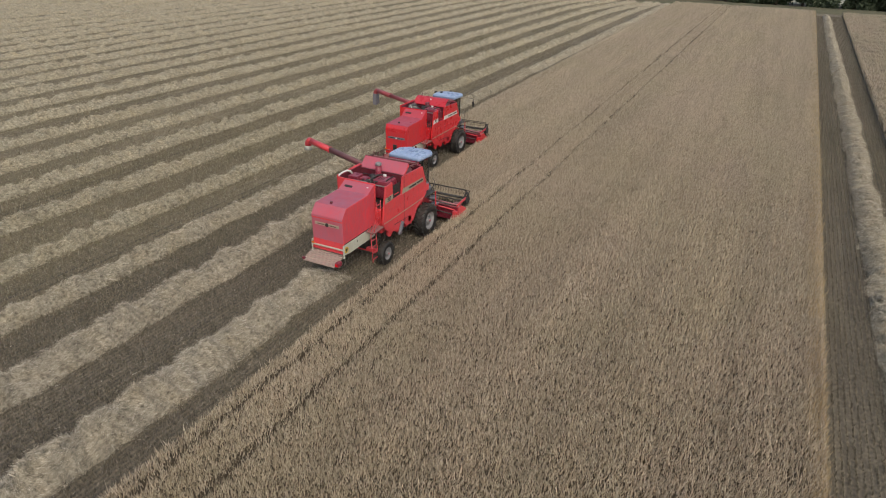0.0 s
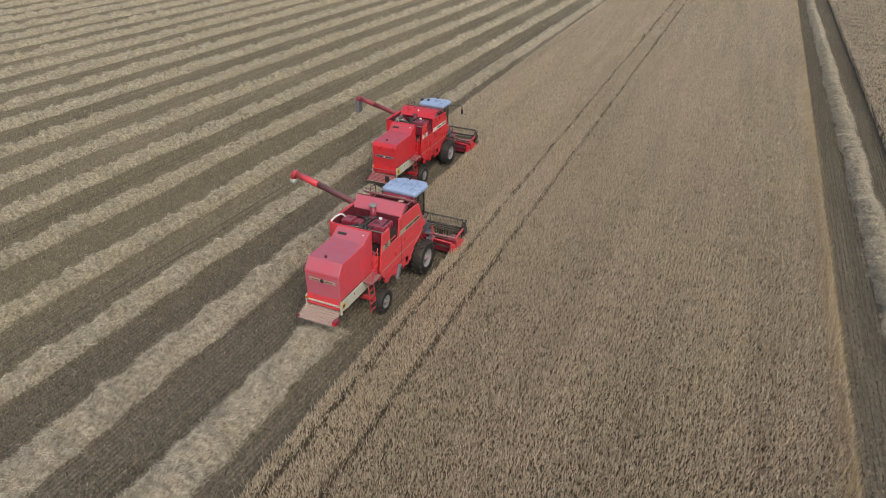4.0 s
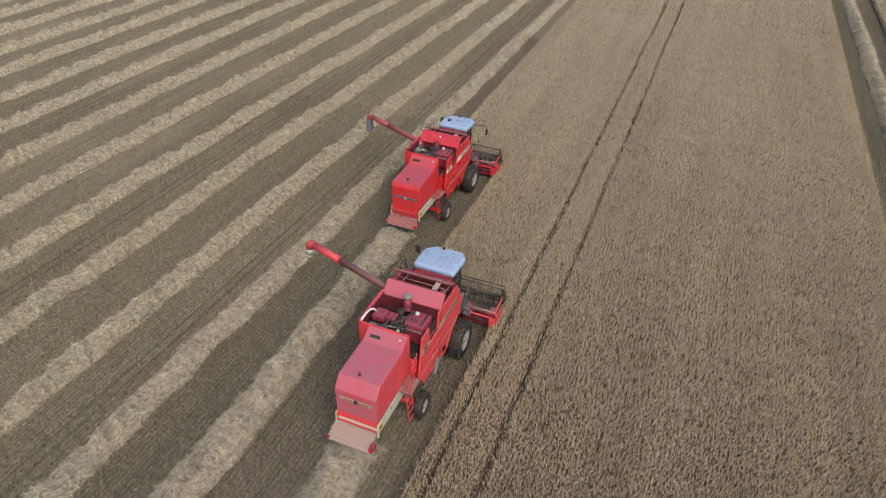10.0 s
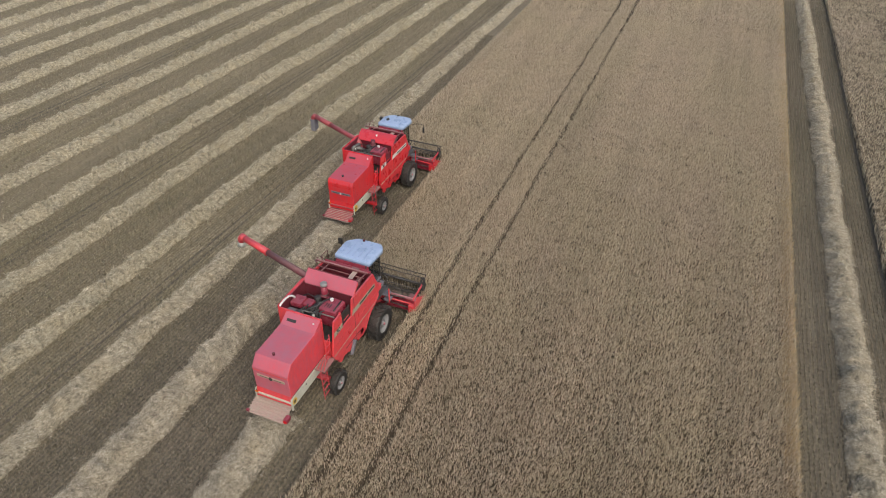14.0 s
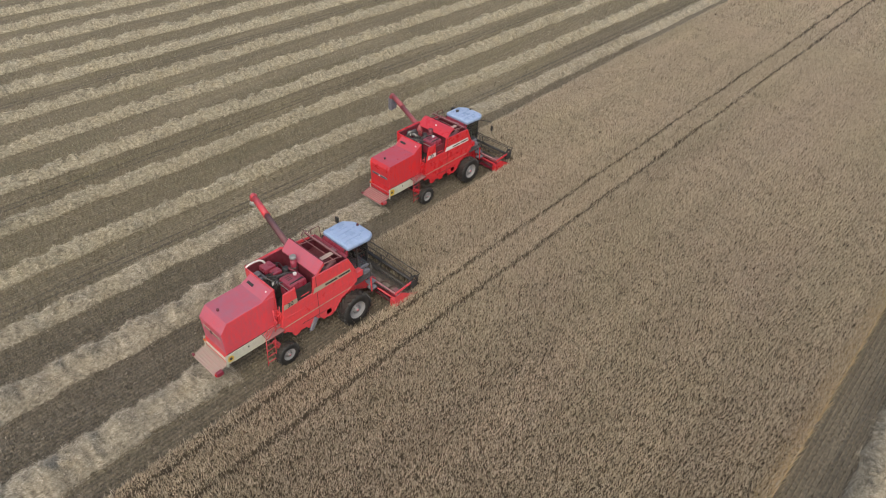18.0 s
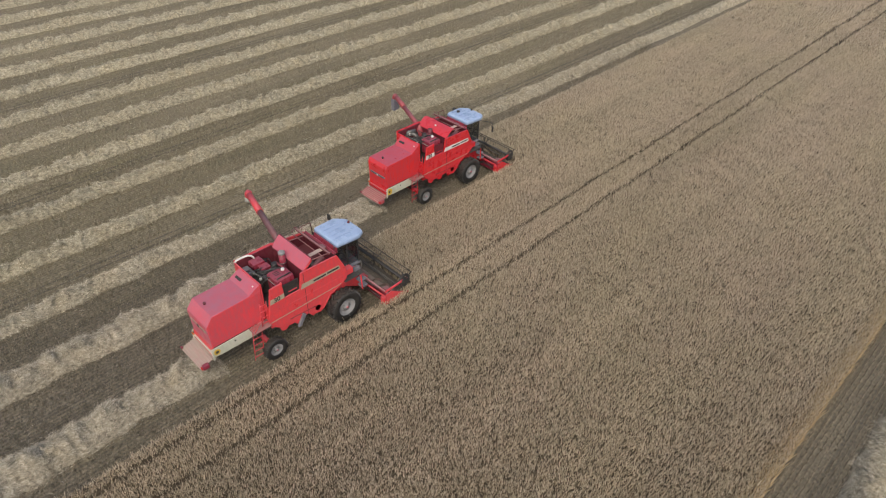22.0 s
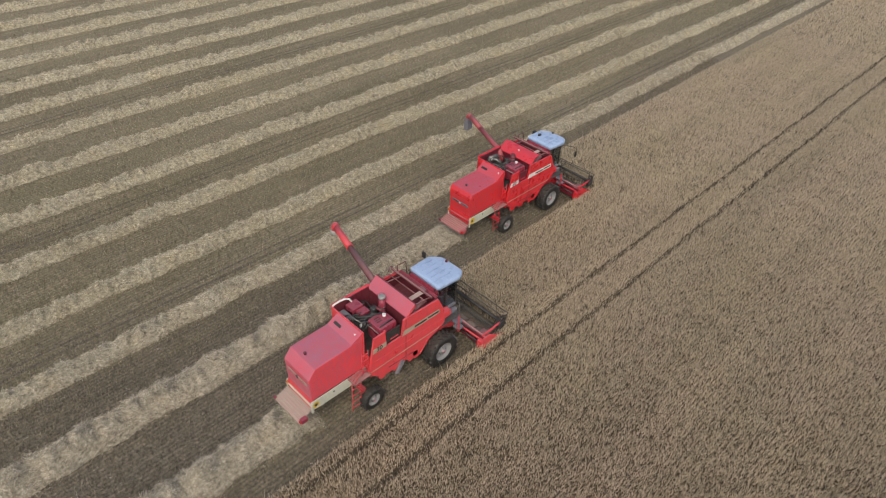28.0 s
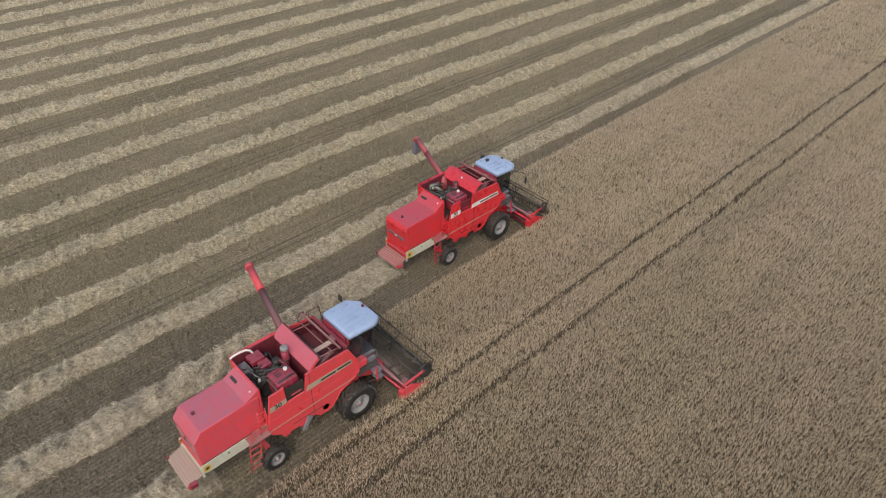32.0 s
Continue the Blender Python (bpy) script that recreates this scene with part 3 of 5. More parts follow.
def windrow(x0, y0, y1, near0, near1, seed, dense, half=0.58, tall=0.37, older=True, step=0.12, drift=0.035, swing=4.0):
    """One long loose bank of straw: a matted mound of puffs with straws lying over it."""
    r = np.random.default_rng(seed)
    y0 = max(y0, -34)
    ny, nx = int((y1 - y0) / step) + 1, 13
    s, y = np.meshgrid(np.linspace(-1, 1, nx), np.linspace(y0, y1, ny))

    def middle(y):
        side = bend(y, drift, swing) if older else 0 * y
        return x0 + side + 0.08 * wave_noise(y * 0, y, 5.0, seed) + 0.05 * wave_noise(y * 0, y, 0.9, seed + 1)

    def reach(s, y):
        return half * (1 + 0.14 * wave_noise(s * 0.7, y, 1.1, seed + 2) + 0.13 * wave_noise(s * 2, y, 0.45, seed + 3))

    def height(s, y):
        u = s * half
        puff = 0.62 + 0.85 * np.abs(wave_noise(u, y, 0.62, seed + 4)) + 0.75 * np.abs(wave_noise(u, y, 0.3, seed + 5)) + 0.22 * wave_noise(u, y, 0.17, seed + 6)
        lock = np.abs(wave_noise(0.3 * u, y + 0.45 * u, 0.42, seed + 12)) + 0.5 * np.abs(wave_noise(0.35 * u, y - 0.3 * u, 0.21, seed + 13))
        puff = puff * (0.72 + 0.75 * lock) * (1 + 0.36 * wave_noise(y * 0 + 2, y, 0.85, seed + 11))
        puff = 2.1 * np.tanh(puff / 2.1)
        end = np.clip((y1 - y) / 0.9, 0, 1) ** 0.7
        return tall * (1 - np.abs(s) ** 2.1) * puff * end
    z = height(s, y) + 0.012
    z[:, 0] = z[:, -1] = 0.004
    verts = np.stack([middle(y) + s * reach(s, y), y, z], -1).reshape(-1, 3)
    k = (np.arange(ny - 1)[:, None] * nx + np.arange(nx - 1)[None, :]).ravel()
    quads = np.stack([k, k + 1, k + nx + 1, k + nx], 1)
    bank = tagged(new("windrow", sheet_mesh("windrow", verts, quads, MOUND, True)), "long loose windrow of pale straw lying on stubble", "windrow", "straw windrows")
    a, b = max(y0, near0), min(y1, near1)
    n = int((b - a) * dense * 3.2)
    if n > 0:
        size = 1.0 if dense > 100 else 1.35
        reach_on = min(b + 45, y1 - 0.5)
        q = np.concatenate([r.uniform(a, b, n), r.uniform(b, max(reach_on, b), n // 7)])
        n = len(q)
        t = np.where(r.random(n) < 0.6, r.uniform(-1, 1, n), np.clip(r.normal(0, 0.44, n), -1.04, 1.04))
        xq = middle(q) + t * (reach(t, q) + 0.05)
        zq = np.where(np.abs(t) < 1, height(np.clip(t, -1, 1), q), 0) + r.uniform(-0.01, 0.06, n)
        # straws lie in locks that swirl from place to place
        ang = 0.35 + 2.4 * wave_noise(xq, q, 0.55, seed + 7) + r.normal(0, 0.4, n) + math.pi * r.integers(0, 2, n)
        ln = r.uniform(0.10, 0.30, n) * size ** 0.5
        way = np.stack([np.cos(ang) * ln, np.sin(ang) * ln, r.normal(0.01, 0.05, n)], 1)
        way[:, 2] = np.maximum(way[:, 2], 0.01 - zq)
        v, f = slivers(np.stack([xq, q, zq], 1), way, r.uniform(0.006, 0.014, n) * size, seed + 9)
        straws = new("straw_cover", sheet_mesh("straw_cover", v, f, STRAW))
        straws.parent = bank
        tagged(straws, "loose pale straws lying over the bank", kind="stuff")
    return bank


windrow(ROW0, -60, -5.6, -22, -5, 101, 620, half=0.80, tall=0.52, older=False)
windrow(-4.85, -60, 6.9, -22, 8, 111, 560, half=0.76, tall=0.49, older=False)
OLD_ROWS = (-8.50, -12.40, -16.50, -20.65, -24.78, -29.0, -33.3)   # where the older windrows cross y = 0
for i in range(2, 34):
    dense, lo, hi = (430, -22, 40) if i < 5 else (240, -16, 50) if i < 8 else (70, -10, 65) if i < 13 else (14, 0, 80)
    x0 = OLD_ROWS[i - 2] if i < 9 else -33.3 - 4.15 * (i - 8) + 0.12 * math.sin(i * 2.3)
    windrow(x0, -60, FIELD_END - 0.5 * (i == 2), lo, hi, 120 + i * 10, dense, step=0.12 if i < 8 else 0.3 if i < 16 else 0.5, drift=(0.010, 0.016, 0.022)[i - 2] if i < 5 else 0.028, swing=(0.0, 1.5)[i - 2] if i < 4 else 4.0)
windrow(20.92, -60, FIELD_END - 3, -12, 60, 900, 440, half=0.66, tall=0.38, drift=-0.006, swing=0.0)

# loose straws strewn between the windrows
n = 11000
sx, sy = rng.uniform(-26, 1.9, n), rng.uniform(-22, 34, n)
clump = wave_noise(sx, sy, 2.2, 77) + 0.5 * wave_noise(sx, sy, 0.8, 78)
keep = (clump > rng.uniform(-0.9, 1.2, n)) & ~((sx > CUT_X - PITCH) & (sy > NEAR_FRONT)) & ~((sx > CUT_X - 2 * PITCH) & (sy > FAR_FRONT))
sx, sy = sx[keep], sy[keep]
n = len(sx)
ang, ln = rng.uniform(0, 2 * math.pi, n), rng.uniform(0.10, 0.30, n)
way = np.stack([np.cos(ang) * ln, np.sin(ang) * ln, rng.uniform(0.0, 0.08, n)], 1)
v, f = slivers(np.stack([sx, sy, rng.uniform(0.02, 0.13, n)], 1), way, rng.uniform(0.008, 0.015, n), 79)
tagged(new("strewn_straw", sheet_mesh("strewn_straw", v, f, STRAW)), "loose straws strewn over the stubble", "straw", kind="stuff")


# ---- hedge and trees beyond the headland ----
def tree(x, y, tall, wide, seed):
    r = np.random.default_rng(seed)
    root = tagged(new("tree"), "dark green broadleaf tree at the field's end", "tree", "trees along the headland")
    root.location = (x, y, 0)
    bm = tube([(0, 0, 0), (0.1, 0, tall * 0.3), (0.05, 0.1, tall * 0.62)], [0.28, 0.2, 0.08], 8)
    for k in range(6):
        a = k * 1.05 + seed
        tube([(0.08, 0, tall * (0.26 + 0.05 * k)), (math.cos(a) * wide * 0.45, math.sin(a) * wide * 0.45, tall * (0.42 + 0.06 * k))], [0.1, 0.03], 6, bm)
    part("trunk", bm, BARK, root)
    n = 2400
    c = np.stack([r.normal(0, wide * 0.26, 16), r.normal(0, wide * 0.26, 16), tall * r.uniform(0.10, 0.86, 16)], 1)
    pick = r.integers(0, 16, n)
    d = r.normal(size=(n, 3))
    d /= np.linalg.norm(d, axis=1)[:, None]
    p = c[pick] + d * (wide * 0.22 * r.uniform(0.5, 1.05, n))[:, None]
    v, f = slivers(p, r.normal(0, 0.38, (n, 3)), np.full(n, 0.55), seed)
    crown = new("crown", sheet_mesh("crown", v, f, LEAF))
    crown.parent = root


for k in range(26):
    r = random.Random(k)
    tree(-30 + k * 4.6 + r.uniform(-1.2, 1.2), 130.5 + r.uniform(0, 4), r.uniform(3.2, 5.4) if k % 5 else 7.0, r.uniform(4.6, 6.4), 300 + k)

# ---- the harvesters ----
def ladder(name, top, foot, parent, red, label, width=0.42):
    """Two rails and rungs from foot to top, in the plane across x."""
    a, b = Vector(foot), Vector(top)
    holder = part(name, tube([a + Vector((0, -width / 2, 0)), b + Vector((0, -width / 2, 0))], 0.016, 8), red, parent, label)
    part("rail", tube([a + Vector((0, width / 2, 0)), b + Vector((0, width / 2, 0))], 0.016, 8), red, holder)
    n = max(3, int((b - a).length / 0.25))
    for k in range(n):
        p = a.lerp(b, (k + 0.5) / n)
        part("rung", box(p.x - 0.018, p.x + 0.018, p.y - width / 2, p.y + width / 2, p.z - 0.010, p.z + 0.010), red, holder)
    return holder


def wheel(name, side, x, y, r, width, rim_r, lugs, parent):
    """A tyre with chevron lugs, its rim and hub. x is the outer face."""
    s = side
    w = width / 2
    prof = [(rim_r, -w * 0.80), (rim_r + 0.04, -w * 0.95), (r * 0.80, -w), (r * 0.93, -w * 0.92), (r * 0.965, -w * 0.6), (r * 0.97, 0), (r * 0.965, w * 0.6), (r * 0.93, w * 0.92), (r * 0.80, w), (rim_r + 0.04, w * 0.95), (rim_r, w * 0.80)]
    bm = lathe(prof, 40)
    for k in range(lugs):
        for half in (-1, 1):
            a = 2 * math.pi * (k + (0.5 if half > 0 else 0)) / lugs
            own = bmesh.new()
            bmesh.ops.create_cube(own, size=1, matrix=Matrix.LocRotScale((half * w * 0.5, 0, r * 0.965), Euler((0, 0, half * 0.75)), (w * 1.05, 0.085 * r / 0.8, 0.10 * r)))
            bmesh.ops.transform(own, matrix=Matrix.Rotation(a, 4, "X"), verts=own.verts)
            join(bm, own)
    tyre = part(name, bm, RUBBER, parent, "dusty black lugged tyre on a pale rim")
    tyre.location = (s * (x - w), y, r)
    d = w * 0.55
    rim = lathe([(rim_r + 0.015, w * 0.9), (rim_r - 0.02, w * 0.84), (rim_r - 0.05, d), (rim_r * 0.62, d - 0.06), (rim_r * 0.55, d - 0.02), (rim_r * 0.3, d), (rim_r * 0.27, d + 0.07), (0.0, d + 0.075)], 32)
    if s < 0:
        bmesh.ops.scale(rim, vec=(-1, 1, 1), verts=rim.verts)
        bmesh.ops.recalc_face_normals(rim, faces=rim.faces[:])
    part("rim", rim, RIM, tyre, "pale grey steel rim")
    part("hub_cap", tube([(s * (d + 0.06), 0, 0), (s * (d + 0.12), 0, 0)], [rim_r * 0.17, rim_r * 0.12], 16), PINK, tyre, "dusty red hub cap")
    for k in range(8):
        a = k * math.pi / 4
        p = (s * (d - 0.005), math.cos(a) * rim_r * 0.43, math.sin(a) * rim_r * 0.43)
        part("wheel_bolt", tube([p, (p[0] + s * 0.03, p[1], p[2])], 0.022, 6), STEEL, tyre)
    return tyre


def roof_shell():
    """A pressed cab roof: square behind, its front corners cut off, low-domed, with a turned-down rim."""
    corners = [Vector(c) for c in ((-0.80, 0.26), (0.91, 0.26), (0.97, 1.46), (0.74, 1.83), (-0.42, 1.83), (-0.84, 1.40))]
    outline = []
    for k, c in enumerate(corners):
        before, after = corners[k - 1], corners[(k + 1) % len(corners)]
        a, b = c.lerp(before, 0.13 / (before - c).length), c.lerp(after, 0.13 / (after - c).length)
        for f in (0, 0.25, 0.5, 0.75, 1):
            outline.append(a.lerp(c, f).lerp(c.lerp(b, f), f))
    middle = Vector((0.06, 1.0))
    own = bmesh.new()
    rings = []
    for inset, z in ((0.05, 3.46), (0.0, 3.475), (0.0, 3.59), (0.02, 3.635), (0.06, 3.665), (0.16, 3.685), (0.60, 3.70)):
        ring = []
        for c in outline:
            q = c + (middle - c) * inset
            ring.append(own.verts.new((q.x, q.y, z + 0.08 - 0.07 * max(0.0, q.y - 0.9))))
        rings.append(ring)
    n = len(outline)
    for j, (p, q) in enumerate(zip(rings, rings[1:])):
        for k in range(n):
            own.faces.new((p[k], p[(k + 1) % n], q[(k + 1) % n], q[k])).smooth = j < 2
    own.faces.new(rings[-1])
    own.faces.new(rings[0][::-1])
    return own


def harvester(x, y, red, leader, size=1.0):
    top = new("combine_harvester")
    decal = WHITE if leader else STRIPE
    if leader:
        tagged(top, "bright red combine harvester, auger out with hanging grey rubber spout", "combine harvester", "harvesters at work")
    else:
        tagged(top, "dusty faded red combine harvester with auger swung out over stubble", "combine harvester", "harvesters at work")
    # straw hood at the rear
    hp = HOOD["bright" if leader else "faded"]
    hood_side = [(-5.82, 3.14), (-5.94, 2.92), (-5.90, 1.74), (-3.46, 1.74), (-3.46, 3.20), (-3.92, 3.20)] if leader else [(-5.62, 3.27), (-5.94, 2.86), (-5.90, 1.74), (-3.46, 1.74), (-3.46, 3.30), (-3.92, 3.30)]
    hood = part("straw_hood", prism(hood_side, -0.82, 0.72, 0.05), hp, top, "faded red sheet straw hood with dusty top" if not leader else "bright red sheet straw hood")
    part("ramp_panel", prism([(-3.98, 3.19 if leader else 3.29), (-3.44, 3.58), (-3.40, 3.58), (-3.40, 3.20), (-3.98, 3.15)], -0.80, 0.70, 0.015), hp, hood)
    part("slot", prism([(-3.80, 3.397), (-3.70, 3.451), (-3.70, 3.44), (-3.80, 3.38)], -0.62, -0.22), BLACK, hood, "dark slot in the hood").location.z = -0.02 if leader else 0.0
    part("knob", tube([(-0.12, -5.45, 3.25), (-0.12, -5.45, 3.36)], [0.05, 0.06], 12), DARK_RED if not leader else BLACK, hood).location.z = -0.12 if leader else 0.0
    part("catch", box(0.45, 0.52, -3.66, -3.60, 3.44, 3.49, 0.01), WHITE, hood)
    part("rear_emblem_band", prism([(-5.938, 2.42), (-5.945, 2.55), (-5.90, 2.55), (-5.89, 2.42)], -0.64, 0.54), GREY if leader else STRIPE, hood, "dusty emblem band").location.z = -0.14 if leader else 0.02
    part("emblem", tube([(-0.05, -5.93, 2.48), (-0.05, -5.955, 2.48)], 0.05 if leader else 0.085, 16), WHITE if leader else BLACK, hood).location.z = -0.14 if leader else 0.02
    for a, b in ((-0.50, -0.18), (0.08, 0.40)):
        part("emblem_bar", prism([(-5.945, 2.46), (-5.95, 2.50), (-5.90, 2.50), (-5.89, 2.46)], a, b), BLACK if leader else DUSTY_TUBE, hood).location.z = -0.14 if leader else 0.02
    part("rear_step", prism([(-5.91, 2.76), (-5.94, 2.78), (-5.94, 2.73), (-5.90, 2.71)], -0.80, 0.70), red, hood)
    # cream side skirts and the open tail
    for s, xx in ((1, 0.73), (-1, -0.83)):
        skirt = part("side_skirt", prism([(-5.98, 1.72), (-5.98, 1.30), (-5.55, 1.24), (-3.55, 1.24), (-3.40, 1.72)], xx - 0.02, xx + 0.02, 0.008), CREAM, top, "cream side skirt, chipped and dusty")
        if s > 0:
            disc = tube([(xx + 0.02, -5.78, 1.49), (xx + 0.032, -5.78, 1.49)], 0.20 if leader else 0.14, 20)
            part("warning_disc", disc, YELLOW, skirt, "yellow and black round warning sign")
            part("warning_mark", tube([(xx + 0.03, -5.78, 1.49), (xx + 0.036, -5.78, 1.49)], 0.08, 5), BLACK, skirt)
            part("skirt_hole", tube([(xx + 0.02, -4.95, 1.56), (xx + 0.024, -4.95, 1.56)], 0.045, 10), BLACK, skirt)
    part("rear_apron", prism([(-5.90, 1.80), (-5.96, 1.34), (-5.92, 1.34), (-5.86, 1.80)], -0.80, 0.70), red, top)
    part("tail_frame", box(-0.86, 0.76, -6.0, -5.93, 1.50, 1.55, 0.012), LEAD_TUBE if leader else CREAM, top, "dusty frame over the straw outlet")
    for xx in (-0.84, 0.74):
        part("tail_post", box(xx - 0.025, xx + 0.03, -5.99, -5.91, 1.15, 1.66, 0.01), CREAM, top)
    part("lamp_strip", box(-0.84, -0.70, -6.01, -5.98, 1.56, 1.63, 0.01), AMBER, top)
    # black block fills the tail opening in place of its inner shade
    part("outlet", box(-0.76, 0.66, -5.85, -3.6, 1.28, 1.72), BLACK, top, "solid black block for the shaded straw outlet")
    tray = part("chaff_tray", prism([(-5.80, 1.24), (-6.56, 1.00), (-6.56, 0.97), (-5.80, 1.21)], -0.90, 0.66), TRAY, top, "dusty slatted tail tray")
    for k in range(7):
        yy = -5.9 - k * 0.105
        zz = 1.24 - (-5.80 - yy) * 0.316
        part("slat", box(-0.92, 0.68, yy - 0.028, yy + 0.028, zz + 0.005, zz + 0.04, 0.006), TRAY if not leader else LEAD_TUBE, tray)
    lampbox = part("lamp_box", box(0.64, 0.82, -6.50, -6.22, 0.98, 1.18, 0.04), LEAD_TUBE if leader else MAGENTA, top, "dusty red lamp box at the tail corner")
    part("rear_lamp", box(0.66, 0.80, -6.54, -6.515, 1.02, 1.14, 0.01), LAMP_RED, lampbox)
    part("rear_lamp", box(-0.94, -0.82, -6.58, -6.50, 1.02, 1.12, 0.015), MAGENTA, top)
    # main body sides
    side = [(-3.30, 3.52), (-2.74, 3.54), (-2.70, 2.74), (-1.95, 2.74), (-1.84, 3.52), (-1.70, 3.54), (0.02, 3.46), (0.40, 2.62), (0.42, 2.02), (0.05, 1.84), (-0.50, 1.60), (-0.94, 1.06), (-1.10, 0.96), (-1.60, 1.08), (-1.70, 1.24), (-2.55, 1.18), (-3.02, 1.26), (-3.44, 1.60), (-3.58, 1.95)]
    panel = part("side_panel", prism(side, 1.12, 1.20, 0.012), red, top, "red side panel with a beige model band")
    left = [(-3.44, 3.62), (-1.70, 3.68), (0.02, 3.46), (0.40, 2.62), (0.40, 2.10), (-0.62, 1.88), (-1.1, 1.10), (-3.02, 1.26), (-3.44, 1.62)]
    part("side_panel", prism(left, -1.20, -1.12, 0.012), red, top)
    part("panel_seam", prism([(-1.735, 3.50), (-1.715, 3.50), (-1.72, 1.25), (-1.74, 1.25)], 1.198, 1.204), BLACK, panel)
    part("panel_fold", prism([(-3.44, 2.30), (-3.42, 2.33), (0.40, 2.24), (0.40, 2.21)], 1.198, 1.212, 0.004), red, panel)
    part("trim_line", prism([(-3.50, 1.84), (-3.50, 1.875), (0.12, 1.88), (0.12, 1.845)], 1.20, 1.208), STRIPE, panel)
    band = part("model_band", prism([(-1.93, 2.72), (-1.84, 2.96), (0.06, 2.92), (0.12, 2.70)], 1.20, 1.206), decal, panel, "pale band with black lettering bars")
    for a, b in ((-1.28, -0.64), (-0.57, 0.04)):
        part("lettering_bar", prism([(a, 2.785), (a, 2.865), (b, 2.855), (b, 2.775)], 1.205, 1.212), BLACK, band)
    plate = part("number_plate_band", prism([(-3.40, 2.76), (-3.36, 3.00), (-2.72, 3.02), (-2.71, 2.78)], 1.20, 1.206), decal, panel, "pale plate with the black figure 30")
    text_mesh("figures", "30", 0.30, Matrix.Translation((1.208, -3.06, 2.89)) @ Matrix.Rotation(math.pi / 2, 4, "Z") @ Matrix.Rotation(math.pi / 2, 4, "X"), BLACK, plate)
    part("screen_door", box(1.06, 1.10, -2.72, -1.92, 2.40, 3.30, 0.01), BLACK if not leader else DARK_RED, top, "dark radiator screen door")
    part("door_bar", box(1.09, 1.12, -2.45, -2.05, 2.84, 2.88, 0.008), red, top)
    part("door_frame", box(1.10, 1.18, -2.78, -2.72, 2.75, 3.56, 0.01), red, top)
    # engine bay
    part("engine_floor", box(-1.12, 1.12, -3.42, -1.62, 2.55, 2.62), BLACK, top)
    part("bay_wall", box(-1.12, 0.74, -3.46, -3.40, 2.2, 3.62, 0.012), red, top)
    part("bay_wall", box(-1.22, -1.17, -3.44, -1.62, 2.6, 3.70, 0.012), red, top)
    # linings added inside the red walls, their dark colour carries the bay's shade
    part("shade_lining", box(-1.11, -1.09, -3.40, -1.66, 2.63, 3.64), DARK_RED, top)
    part("shade_lining", box(-1.12, 0.72, -3.395, -3.37, 2.62, 3.56), DARK_RED if leader else MAGENTA, top)
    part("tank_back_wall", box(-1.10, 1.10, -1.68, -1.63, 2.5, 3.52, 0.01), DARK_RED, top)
    part("bay_rim", box(-1.14, -1.10, -3.38, -1.70, 3.62, 3.66, 0.008), MAGENTA, top)
    engine = part("engine", box(-0.45, 0.30, -3.15, -2.25, 2.62, 3.18, 0.06), BLACK, top, "dusty dark diesel engine")
    part("rocker_cover", box(-0.22, 0.05, -3.05, -2.35, 3.18, 3.34, 0.04), STEEL if leader else BLACK, engine)
    if not leader:
        intake = box(-0.98, -0.50, -2.95, -2.42, 3.34, 3.56, 0.045)
        box(-0.54, -0.16, -2.78, -2.36, 3.24, 3.46, 0.045, intake)
        part("intake_cover", intake, MAGENTA, engine, "stepped dusty magenta intake cover")
        part("hose", tube([(-0.30, -2.95, 3.2), (-0.12, -2.85, 3.42), (0.10, -2.6, 3.46), (0.28, -2.4, 3.40)], 0.06, 10), BLACK, engine)
    else:
        part("intake_pipe", tube([(-0.95, -2.9, 3.2), (-0.85, -2.85, 3.48), (-0.45, -2.75, 3.52), (-0.20, -2.6, 3.36)], [0.12, 0.13, 0.12, 0.09], 14), STEEL, engine, "grey metal intake pipe")
        part("pipe_clamp", tube([(-0.70, -2.81, 3.505), (-0.64, -2.80, 3.51)], 0.145, 14), WHITE, engine)
        part("hose", tube([(-0.1, -2.9, 3.3), (0.15, -2.7, 3.45), (0.45, -2.4, 3.44)], 0.06, 10), BLACK, engine)
    radiator = part("radiator_box", box(0.20, 1.02, -2.86, -2.00, 2.70, 3.54, 0.13), MAGENTA, engine, "dusty magenta radiator housing")
    part("radiator_cap", tube([(0.50, -2.22, 3.53), (0.50, -2.22, 3.62)], 0.075, 14), WHITE, radiator)
    part("guard_pipe", tube([(0.86, -2.80, 3.42), (0.88, -2.72, 3.56), (0.88, -2.14, 3.58), (0.86, -2.04, 3.44)], 0.03, 8), BLACK, radiator, "bent black guard pipe")
    for k in range(3):
        part("radiator_slot", box(0.40 + 0.10 * k, 0.44 + 0.10 * k, -2.66, -2.42, 3.534, 3.546), BLACK, radiator)
    for k in range(4):
        part("pulley", tube([(-0.40 + 0.2 * k, -3.22, 2.95 + 0.12 * (k % 2)), (-0.40 + 0.2 * k, -3.27, 2.95 + 0.12 * (k % 2))], 0.10 + 0.03 * (k % 2), 16), BLACK if k % 2 else STEEL, engine)
    part("fuel_tank", box(-1.02, -0.45, -3.36, -2.98, 2.75, 3.34, 0.07), GREY if not leader else STEEL, top, "dusty grey metal tank")
    for k in range(5):
        a = -0.55 + 0.22 * k
        part("hose", tube([(a, -3.2 + 0.1 * (k % 2), 3.05), (a + 0.1, -2.95, 3.36 + 0.04 * k), (a + 0.28, -2.6, 3.40), (a + 0.3, -2.2, 3.2)], 0.035, 8), BLACK, engine)
